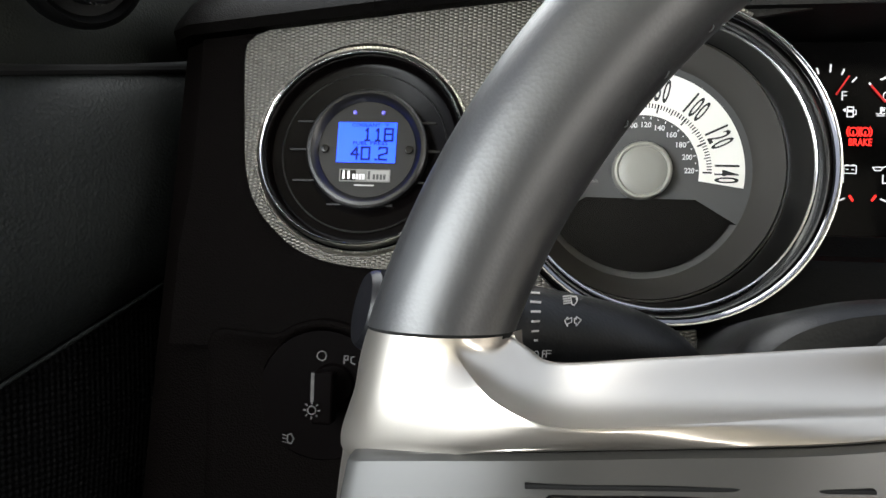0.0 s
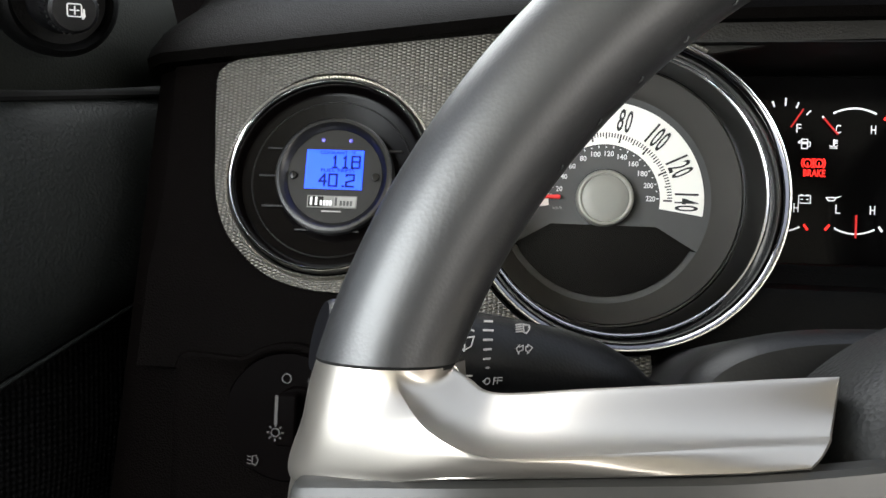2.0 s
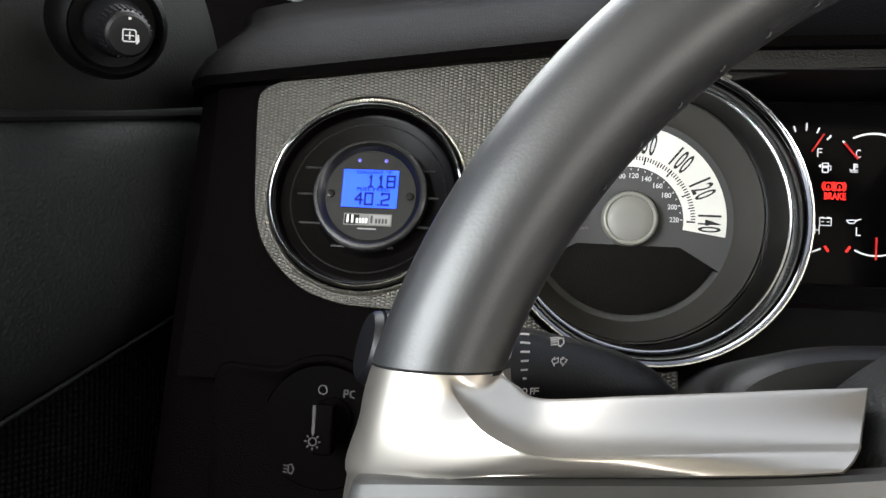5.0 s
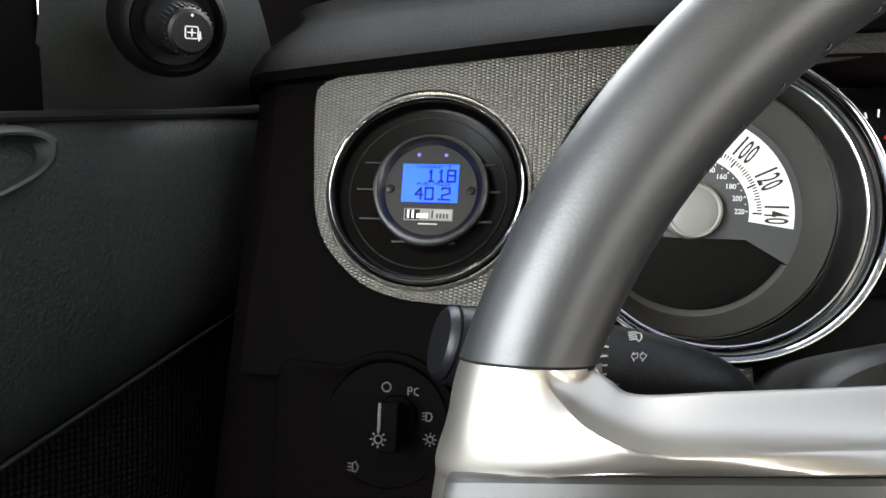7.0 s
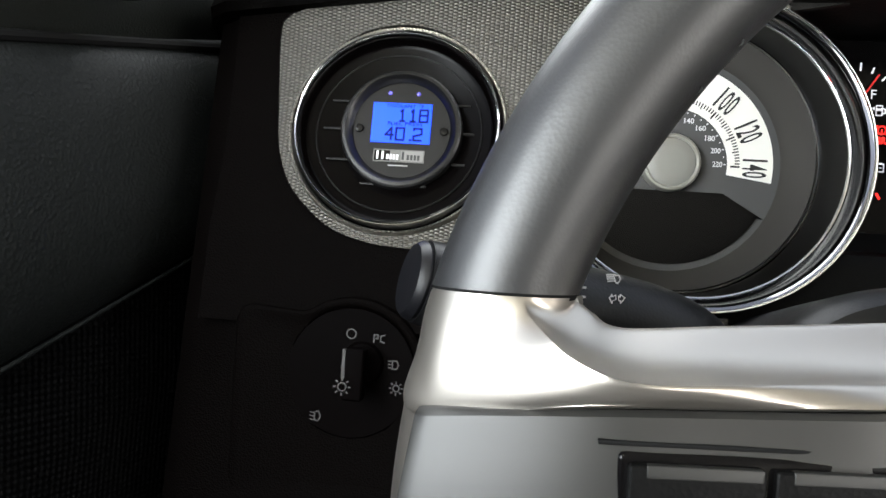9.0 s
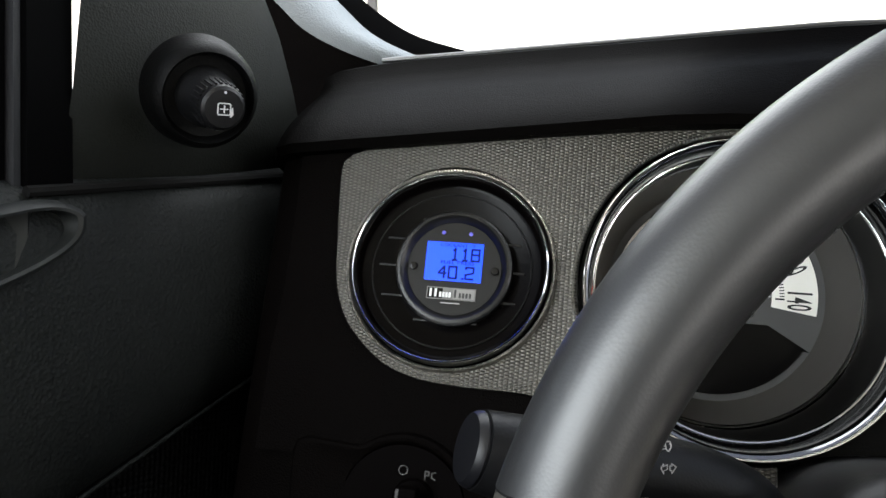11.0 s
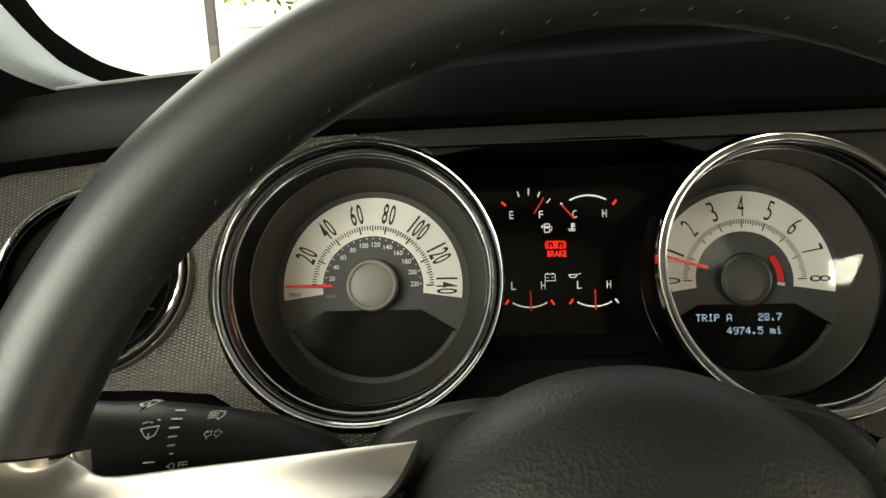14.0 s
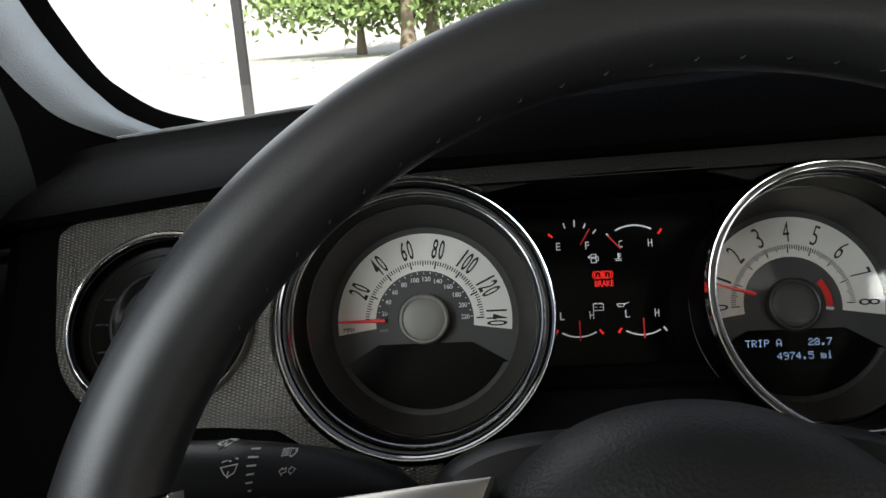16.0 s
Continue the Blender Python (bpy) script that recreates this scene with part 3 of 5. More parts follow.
def rim_piece(a0, a1, fat, n, level0=None, level1=None, slim=0.0):
    """A stretch of the rim. Where a level is given, that end is cut level at this z and not along a radius."""
    rows = []
    for k in range(n + 1):
        row = []
        for j in range(28):
            turn = 360 * j / 28
            r = RIM_R + (RIM_T + fat) * math.cos(radians(turn))
            ends = []
            for a, z in ((a0, level0), (a1, level1)):
                lift = math.degrees(math.asin((z - WHEEL.z) / r)) if z is not None else 0.0
                ends.append(a if z is None else lift if math.cos(radians(a)) > 0 else 180 - lift)
            row.append(rim_point(ends[0] + (ends[1] - ends[0]) * k / n, turn, fat - slim * max(0.0, -math.cos(radians(turn)) + 0.35)))
        rows.append(row)
    return loft(rows, closed=True, caps=True)


def steering_wheel():
    w = thing("steering_wheel", WHEEL, "black leather steering wheel with satin silver spokes", "steering wheel")
    part("rim_grip", rim_piece(16.9, 163.1, 0.0, 120, CUT, CUT), LEATHER, w, "black grained leather upper grip")
    part("rim_seam", rim_piece(162.9, 163.7, -0.0003, 4, CUT + 0.0004, CUT - 0.0012), SEAM, w)
    part("rim_seam", rim_piece(16.3, 17.1, -0.0003, 4, CUT - 0.0012, CUT + 0.0004), SEAM, w)
    left = part("rim_cover", rim_piece(163.5, 205, -0.0009, 36, CUT - 0.0010, None, 0.0015), SILVER, w, "satin silver cover over the rim")
    part("rim_cover", rim_piece(-25, 16.5, -0.0009, 36, None, CUT - 0.0010, 0.0015), SILVER, w, "satin silver cover over the rim")
    part("lower_rim", rim_piece(205.2, 334.8, 0.0, 80), LEATHER, w)
    # stitching along the inner back of the upper grip
    for k in range(27):
        a = 30 + k * 4.4
        p, q = rim_point(a, 157, 0.0001), rim_point(a + 0.4, 161, 0.0001)
        part("stitch", tube([p, (p + q) / 2 + (WHEEL - p).normalized() * 0.0003, q], 0.00024, 5), STITCH, w)
    mirror = Matrix.Translation((2 * WHEEL.x, 0, 0)) @ Matrix.Diagonal((-1, 1, 1, 1))
    top = smooth_line([(-0.0538, -0.2150, -0.0556), (-0.0524, -0.2146, -0.0569), (-0.0498, -0.2140, -0.0588), (-0.0440, -0.2133, -0.0614), (-0.0250, -0.2100, -0.0600), (-0.004, -0.2062, -0.0584), (0.016, -0.2024, -0.0568), (0.0325, -0.1999, -0.0556)], 64)
    low = smooth_line([(-0.0648, -0.2303, -0.0556), (-0.0612, -0.2345, -0.0602), (-0.0556, -0.2398, -0.0650), (-0.0450, -0.2425, -0.0681), (-0.0270, -0.2375, -0.0679), (-0.008, -0.2300, -0.0674), (0.010, -0.2220, -0.0670), (0.0245, -0.2160, -0.0666)], 64)
    foot = smooth_line([(-0.0838, -0.2175, -0.0556), (-0.0848, -0.2195, -0.0660), (-0.0846, -0.2250, -0.0800), (-0.0520, -0.2402, -0.0731), (-0.0290, -0.2368, -0.0721), (-0.010, -0.2341, -0.0712), (0.004, -0.2305, -0.0708), (0.017, -0.2262, -0.0702)], 64)

    def blend(p, q, u, bulge):
        return [s.lerp(e, u) + Vector((0, -bulge, 0)) for s, e in zip(p, q)]
    columns = []

    def wrap(v, share=1.0, least=False):
        """Pull a point of the spoke's root out on to the round rim, or only keep it from sinking into the rim."""
        root = Vector((WHEEL.x - math.sqrt(RIM_R ** 2 - (v.z - WHEEL.z) ** 2), WHEEL.y, 0))
        flat = Vector((v.x, v.y, 0)) - root
        if least and (flat.length > RIM_T + 0.0002 or v.y > WHEEL.y):
            return v
        return v.lerp(root + flat.normalized() * (RIM_T + 0.0002) + Vector((0, 0, v.z)), share)
    for k, (p, q, f) in enumerate(zip(top, low, foot)):
        face = (q - p).length
        share = max(0.0, 1 - k / 14) ** 1.3
        free = 1 - share
        dip = min(0.0016, face * 0.08) * free
        column = smooth_line([p + Vector((0.002, 0.008, -0.014 * free)), p + Vector((0.0004, 0.0028, -0.0030 * free)), p, p.lerp(q, 0.12), p.lerp(q, 0.5) + Vector((0, 0.4 * dip, -dip)), p.lerp(q, 0.86) + Vector((0, 0.3 * dip, -0.6 * dip)), q, q.lerp(f, 0.22) + Vector((0, -0.0008, 0.0002 * free)), q.lerp(f, 0.6) + Vector((0, -0.0010, 0)), f, f + Vector((0.001, 0.004, -0.0012 * free)), f + Vector((0.001, 0.012, -0.002 * free))], 56)
        columns.append([wrap(v, share) if 8 <= i <= 47 else v for i, v in enumerate(column)])
    for _ in range(14):
        before = [[v.copy() for v in c] for c in columns]
        for k in range(1, len(columns) - 1):
            for i in range(11, 45):
                if i != 30:
                    columns[k][i] = before[k][i] * 0.4 + (before[k - 1][i] + before[k + 1][i] + before[k][i - 1] + before[k][i + 1]) * 0.15
                    columns[k][i] = wrap(columns[k][i], 1.0, True)
    tail = columns[-1]
    columns += [[v + Vector((0.0012, 0.002, -0.0006)) for v in tail], [v + Vector((0.0014, 0.012, -0.003)) for v in tail]]
    rows = columns
    for m in (Matrix(), mirror):
        bm = loft(rows)
        bm.transform(m)
        part("spoke", bm, SILVER, w, "satin silver spoke with a bright lower edge")
    # the grey switch panel below the spoke
    head_line = smooth_line([(-0.0839, -0.2270, -0.0831), (-0.0835, -0.2291, -0.0800), (-0.0803, -0.2333, -0.0779), (-0.050, -0.2392, -0.0740), (-0.025, -0.2354, -0.0730), (0.0, -0.2319, -0.0719), (0.025, -0.2232, -0.0710), (0.045, -0.2152, -0.070)], 40)
    foot_line = smooth_line([(-0.0884, -0.2312, -0.112), (-0.0879, -0.2330, -0.118), (-0.0854, -0.2355, -0.122), (-0.052, -0.2380, -0.126), (-0.025, -0.2345, -0.126), (0.0, -0.231, -0.126), (0.025, -0.223, -0.126), (0.045, -0.215, -0.126)], 40)
    rows = [[p + Vector((0, 0.006, 0)) for p in head_line], [p + Vector((0, 0.0012, 0)) for p in head_line], blend(head_line, foot_line, 0.02, 0.0002)] + [blend(head_line, foot_line, u, 0.003 * math.sin(math.pi * u)) for u in (0.06, 0.2, 0.4, 0.6, 0.8, 1.0)]
    for m in (Matrix(), mirror):
        bm = loft(rows)
        bm.transform(m)
        part("switch_panel", bm, GREY, w, "satin warm grey panel with cruise switches")
    # cruise switches, on the left panel
    def on_panel(bm):
        for v in bm.verts:
            v.co.y += 0.17 * (v.co.x + 0.02)
        return bm
    part("groove", on_panel(box(-0.0500, 0.0120, -0.2362, -0.2300, -0.0794, -0.0786, 0.0003)), SEAM, w)
    well = part("switch_well", on_panel(box(-0.0465, 0.0050, -0.2368, -0.2300, -0.1200, -0.0803, 0.0015)), GLOSS, w, "black well for the cruise switches")
    for x0, x1, word in ((-0.0447, -0.0207, "+SET"), (-0.0191, 0.0035, "")):
        button = part("button", on_panel(box(x0, x1, -0.2388, -0.2350, -0.0965, -0.0820, 0.0010)), BLACK, w, "black cruise switch")
        part("button", on_panel(box(x0, x1, -0.2388, -0.2350, -0.1185, -0.0978, 0.0010)), BLACK, w, "black cruise switch")
        part("edge_strip", on_panel(box(x0 + 0.003, x1 - 0.0006, -0.2390, -0.2370, -0.0842, -0.0819, 0.0004)), GREY, button)
        if word:
            part("letters", on_panel(letters(word, 0.0026, 0.0060, Matrix.Translation((-0.0320, -0.2391, -0.0885)))), DIM, button)
        else:
            part("mark", on_panel(box(-0.0140, -0.0074, -0.2391, -0.2386, -0.0898, -0.0872)), DIM, button)
    pad = [(0.0735, -0.165), (0.0748, -0.180), (0.0752, -0.190), (0.0748, -0.198), (0.0728, -0.2065), (0.068, -0.2145), (0.059, -0.2215), (0.045, -0.2265), (0.025, -0.2295), (0.0, -0.2305)]
    part("airbag_cover", lathe(pad, 0.0905, -0.1122, 120), PAD, w, "round grained black airbag cover")
    return w


STITCH = material("grey thread", (0.011, 0.011, 0.011), 0.8, vary=0)
steering_wheel()

# ---- column shroud and stalk ----
COLLAR = material("grey-black collar plastic", (0.02, 0.02, 0.021), 0.5, vary=0.1)
SHROUD = material("satin black shroud plastic", (0.0032, 0.0032, 0.0034), 0.42, spec=0.25, grain=0.1, vary=0.1)
shroud_rows = []
for y, grow, drop in ((-0.050, -0.004, 0.014), (-0.10, -0.001, 0.006), (-0.138, 0.0, 0.0), (-0.1465, -0.0012, 0.0008), (-0.1505, -0.004, 0.003), (-0.1525, -0.010, 0.008), (-0.1535, -0.03, 0.02)):
    row = []
    for k in range(61):
        a = radians(180 - 180 * k / 60)
        cx, cz = math.copysign(abs(math.cos(a)) ** 0.5, math.cos(a)), abs(math.sin(a)) ** 0.38
        row.append((0.0977 + (0.094 + grow) * cx, y, -0.128 + (0.0795 - drop) * cz))
    shroud_rows.append(row)
shroud = thing("column_shroud", (0.0977, -0.10, -0.128), "matt black steering column shroud behind the wheel", "column shroud")
part("upper_cover", loft(shroud_rows), SHROUD, shroud)
part("collar", lathe([(0.062, -0.149), (0.064, -0.156), (0.062, -0.163), (0.056, -0.166), (0.040, -0.168)], 0.0977, -0.118, 72), COLLAR, shroud, "round dark collar round the column")


def stalk():
    s = thing("turn_signal_stalk", (-0.04, -0.140, -0.060), "black multifunction stalk with white printed symbols", "control stalk")
    axis = smooth_line([(-0.0940, -0.1635, -0.0570), (-0.067, -0.151, -0.0630), (-0.047, -0.1390, -0.0665), (-0.027, -0.128, -0.0705), (-0.010, -0.119, -0.0745), (0.004, -0.112, -0.079), (0.028, -0.10, -0.086)], 48)
    wide = [0.0118 + 0.0047 * min(1, k / 10) if k < 22 else 0.0165 - 0.0085 * min(1.0, (k - 22) / 17) ** 1.8 for k in range(48)]
    part("barrel", tube(axis, wide, 40), STALK, s, "black stalk barrel")
    t = (axis[1] - axis[0]).normalized()
    cap = tube([axis[0] - t * 0.0036, axis[0] - t * 0.0034, axis[0] - t * 0.0022, axis[0] - t * 0.001, axis[0]], [0.0080, 0.0100, 0.0110, 0.0114, 0.0110], 40)
    part("end_knob", cap, KNOB, s, "smooth grey-black round push button at the stalk's end")

    def small(bm, x, z, f=0.7):
        for v in bm.verts:
            v.co.x, v.co.z = x + (v.co.x - x) * f, z + (v.co.z - z) * f
        return bm

    def ink(points, width, at):
        """Line art wrapped on the barrel's front."""
        x, z = at
        return stroke([(x + px, z + pz) for px, pz in points], width, 0.0)

    def lay(bm):
        """Press flat line art on to the barrel."""
        for v in bm.verts:
            i = min(range(len(axis)), key=lambda k: abs(axis[k].x - v.co.x))
            lift = v.co.y
            p = Vector((v.co.x, axis[i].y - 1.1 * math.sqrt(max(1e-8, wide[i] ** 2 - (v.co.z - axis[i].z) ** 2)), v.co.z))
            for _ in range(2):
                i = min(range(1, len(axis) - 1), key=lambda k: (axis[k] - p).length)
                t = (axis[i + 1] - axis[i - 1]).normalized()
                along = (p - axis[i]).dot(t)
                out = p - axis[i] - t * along
                p = axis[i] + t * along + out.normalized() * (wide[i] + 0.00035 - lift)
            v.co = p
        return bm
    # headlamp flash, arrows, wiper and washer signs, the wiper scale
    d = [(0.0, 0.0016), (0.0012, 0.0016), (0.0024, 0.0008), (0.0026, 0.0), (0.0024, -0.0008), (0.0012, -0.0016), (0.0, -0.0016), (0.0, 0.0016)]
    lamp = ink(d, 0.0004, (-0.0385, -0.0540))
    for k in range(4):
        ink_row = 0.0014 - 0.0009 * k
        stroke([(-0.0420, -0.0540 + ink_row), (-0.0392, -0.0540 + ink_row)], 0.0004, 0.0, lamp)
    part("symbol", lay(small(lamp, -0.0390, -0.0545)), DIM, s)
    arrows = bmesh.new()
    for sx in (-1, 1):
        c = -0.0385 + sx * 0.0009
        stroke([(c, -0.0584), (c + sx * 0.0012, -0.0584), (c + sx * 0.0012, -0.0574), (c + sx * 0.0030, -0.0593), (c + sx * 0.0012, -0.0612), (c + sx * 0.0012, -0.0602), (c, -0.0602), (c, -0.0584)], 0.00036, 0.0, arrows)
    part("symbol", lay(small(arrows, -0.0385, -0.0590, 0.62)), DIM, s)
    wash_dx, wash_dz = 0.0006, -0.0020
    wash = stroke([(-0.0585, -0.0535), (-0.0535, -0.0535), (-0.0545, -0.0565), (-0.0560, -0.0572), (-0.0575, -0.0565), (-0.0585, -0.0535)], 0.0004, 0.0)
    stroke([(-0.0560, -0.0555), (-0.0560, -0.0575)], 0.0005, 0.0, wash)
    for k in range(3):
        stroke([(-0.0584 + 0.0018 * k, -0.0519), (-0.0573 + 0.0018 * k, -0.0519)], 0.0004, 0.0, wash)
    bmesh.ops.translate(wash, verts=wash.verts, vec=(wash_dx, 0, wash_dz))
    part("symbol", lay(small(wash, -0.0554, -0.0572, 0.85)), DIM, s)
    wipe = stroke([(-0.0610, -0.0486), (-0.0590, -0.0480), (-0.0566, -0.0486), (-0.0584, -0.0500), (-0.0590, -0.0487), (-0.0596, -0.0500), (-0.0610, -0.0486)], 0.0005, 0.0)
    part("symbol", lay(wipe), DIM, s)
    scale = bmesh.new()
    for k in range(6):
        half = (0.0012, 0.0014, 0.0012, 0.0009, 0.0007, 0.0005)[k]
        stroke([(-0.0492 - half, -0.0518 - 0.0024 * k), (-0.0492 + half, -0.0518 - 0.0024 * k)], 0.0005, 0.0, scale)
    part("scale", lay(scale), DIM, s)
    part("letters", lay(letters("OFF", 0.0020, 0.0052, Matrix.Translation((-0.0474, 0, -0.0674)))), DIM, s)
    part("mark", lay(stroke([(-0.0560, -0.0658), (-0.0530, -0.0658)], 0.0004, 0.0)), DIM, s)
    return s


KNOB = material("smooth grey-black plastic", (0.0045, 0.0045, 0.0055), 0.4, vary=0.05, spec=0.22)
stalk()


# ---- the dials ----
TUNNEL = material("deep black tunnel plastic", (0.0013, 0.0011, 0.0011), 0.4, vary=0.1, spec=0.05)
def dial_case(d, cx, hub_mat, hub_r, hub_ring):
    """The deep round case that both big dials share: face, grey cone, black tunnel, chrome rings, hub and lens."""
    part("face", lathe([(0.0, 0.0008), (0.0516, 0.0008), (0.0518, 0.003)], cx, 0, 96), FACE, d, "dark grey dial face")
    part("cone", lathe([(0.0515, 0.0006), (0.0535, -0.003), (0.0598, -0.019), (0.0603, -0.0205)], cx, 0, 96), CONE, d, "satin grey sloping ring")
    part("lip", lathe([(0.0600, -0.0200), (0.0598, -0.0212), (0.0603, -0.0222), (0.0612, -0.0222)], cx, 0, 96), DARK_CHROME, d)
    part("tunnel", lean(lathe([(0.0611, -0.0220), (0.0606, -0.035), (0.0600, -0.048), (0.0597, -0.0555)], cx + 0.0002, -0.0004, 96)), TUNNEL, d, "black tunnel")
    part("inner_ring", lean(lathe([(0.0597, -0.0550), (0.0594, -0.0560), (0.0596, -0.0569), (0.0601, -0.0572), (0.0605, -0.0570)], cx + 0.0003, -0.0008, 96)), SATIN_CHROME, d, "thin satin chrome inner ring")
    part("sloping_ring", lean(lathe([(0.0603, -0.0578), (0.0606, -0.0610), (0.0612, -0.0645), (0.0620, -0.0669), (0.0630, -0.0684), (0.0639, -0.0690)], cx + 0.0003, -0.0008, 96)), RING_CHROME, d, "dark chrome sloping ring")
    if cx > 0.1:
        part("front_lip", lean(lathe([(0.0640, -0.0694), (0.0634, -0.0700), (0.0626, -0.0700), (0.0615, -0.0697), (0.0606, -0.0690), (0.0605, -0.0680)], cx + 0.0003, -0.0008, 120)), DARK_CHROME, d, "dark chrome inner lip")
    part("chrome_ring", lean(lathe([(0.0638, -0.0675), (0.0639, -0.0693), (0.0642, -0.0701), (0.0646, -0.0703), (0.0650, -0.0698), (0.0652, -0.0680), (0.0654, -0.0655)], cx + 0.0003, -0.0008, 120)), CHROME, d, "bright chrome outer ring")
    part("outer_skirt", lean(lathe([(0.0654, -0.0655), (0.0661, -0.0630), (0.0667, -0.0580), (0.0670, -0.045)], cx + 0.0003, -0.0008, 96)), GLOSS if cx < 0.1 else TUNNEL, d)
    if cx < 0.1:
        part("bead", lean(ribbed([(0.0694, -0.0600), (0.0692, -0.0635), (0.0684, -0.0645), (0.0675, -0.0635), (0.0671, -0.0600)], cx + 0.0003, -0.0008, 160, 0.0006, 60, 250)), BEAD, d, "fine woven silver bead")
    part("screen_window", smoked(cx), GLOSS, d, "black message display window")
    rise = -0.002 if cx < 0.1 else -0.006
    part("hub", lathe([(hub_r - 0.0020, -0.0088 - rise), (hub_r - 0.0030, -0.0094 - rise), (hub_r - 0.007, -0.0097 - rise), (0.0, -0.0098 - rise)], cx, 0, 64), hub_mat, d, "round hub cap")
    part("hub_ring", lathe([(hub_r + 0.0004, 0.0), (hub_r + 0.0003, -0.0078 - rise), (hub_r - 0.0003, -0.0096 - rise), (hub_r - 0.0012, -0.0101 - rise), (hub_r - 0.0019, -0.0096 - rise), (hub_r - 0.0021, -0.0086 - rise)], cx, 0, 64), hub_ring, d, "turned hub ring")


def smoked(cx):
    """The dark display window: a circle segment with cut upper corners."""
    pts = [(cx - 0.0255, -0.0130), (cx + 0.0255, -0.0130), (cx + 0.0450, -0.0245)]
    pts += [(cx + 0.0482 * math.cos(radians(a)), 0.0482 * math.sin(radians(a))) for a in np.linspace(-30, -150, 40)]
    pts += [(cx - 0.0450, -0.0245)]
    return outline_plate(pts, [], -0.0004, 0.0006)


def radial(cx, r, angle, y, spin=0.0):
    a = radians(angle)
    return Matrix.Translation((cx + r * math.cos(a), y, r * math.sin(a))) @ Matrix.Rotation(radians(-(angle - 90) + spin), 4, "Y")


def pointer(cx, angle, r0, r1):
    """A needle that tapers towards its tip, bevelled along its length."""
    a = radians(angle)
    u, w = Vector((math.cos(a), 0, math.sin(a))), Vector((-math.sin(a), 0, math.cos(a)))
    rows = []
    for r, wide in ((r0, 0.0018), (r0 + 0.0006, 0.0021), (r1 - 0.002, 0.0012), (r1, 0.0008)):
        c = Vector((cx, 0, 0)) + u * r
        rows.append([c + w * wide * f + Vector((0, y, 0)) for f, y in ((-0.5, -0.0042), (-0.22, -0.0052), (0.22, -0.0052), (0.5, -0.0042), (0.5, -0.0038), (-0.5, -0.0038))])
    return loft(rows, closed=True, caps=True)


def dial_lens(cx):
    """The flat clear cover inside the tunnel; its top comes 12 degrees nearer to the driver."""
    bm = bmesh.new()
    bmesh.ops.create_circle(bm, cap_ends=True, segments=96, radius=0.0603)
    bm.transform(Matrix.Translation((cx, -0.036, 0)) @ Matrix.Rotation(radians(90 + 12), 4, "X"))
    return bm


GLYPHS = {"T": "11111 00100 00100 00100 00100 00100 00100", "R": "11110 10001 10001 11110 10100 10010 10001",
          "I": "01110 00100 00100 00100 00100 00100 01110", "P": "11110 10001 10001 11110 10000 10000 10000",
          "A": "01110 10001 10001 10001 11111 10001 10001", "2": "01110 10001 00001 00110 01000 10000 11111",
          "8": "01110 10001 10001 01110 10001 10001 01110", "7": "11111 00001 00010 00100 00100 01000 01000",
          "4": "00010 00110 01010 10010 11111 00010 00010", "9": "01110 10001 10001 01111 00001 00001 01110",
          "5": "11111 10000 11110 00001 00001 10001 01110", ".": "00000 00000 00000 00000 00000 01100 01100",
          "m": "00000 00000 11010 10101 10101 10101 10101", "i": "00100 00000 01100 00100 00100 00100 01110", " ": "00000"}


def dot_matrix(text, x, z, y, cell=0.00054):
    """Display writing out of square dots, five by seven to a character; x is its start, z its middle."""
    bm = bmesh.new()
    for i, ch in enumerate(text):
        for r, line in enumerate(GLYPHS[ch].split()):
            for k, on in enumerate(line):
                if on == "1":
                    cx, cz = x + (6 * i + k) * cell, z + (3 - r) * cell
                    h = cell * 0.46
                    bm.faces.new([bm.verts.new(p) for p in ((cx - h, y, cz - h), (cx + h, y, cz - h), (cx + h, y, cz + h), (cx - h, y, cz + h))])
    return bm


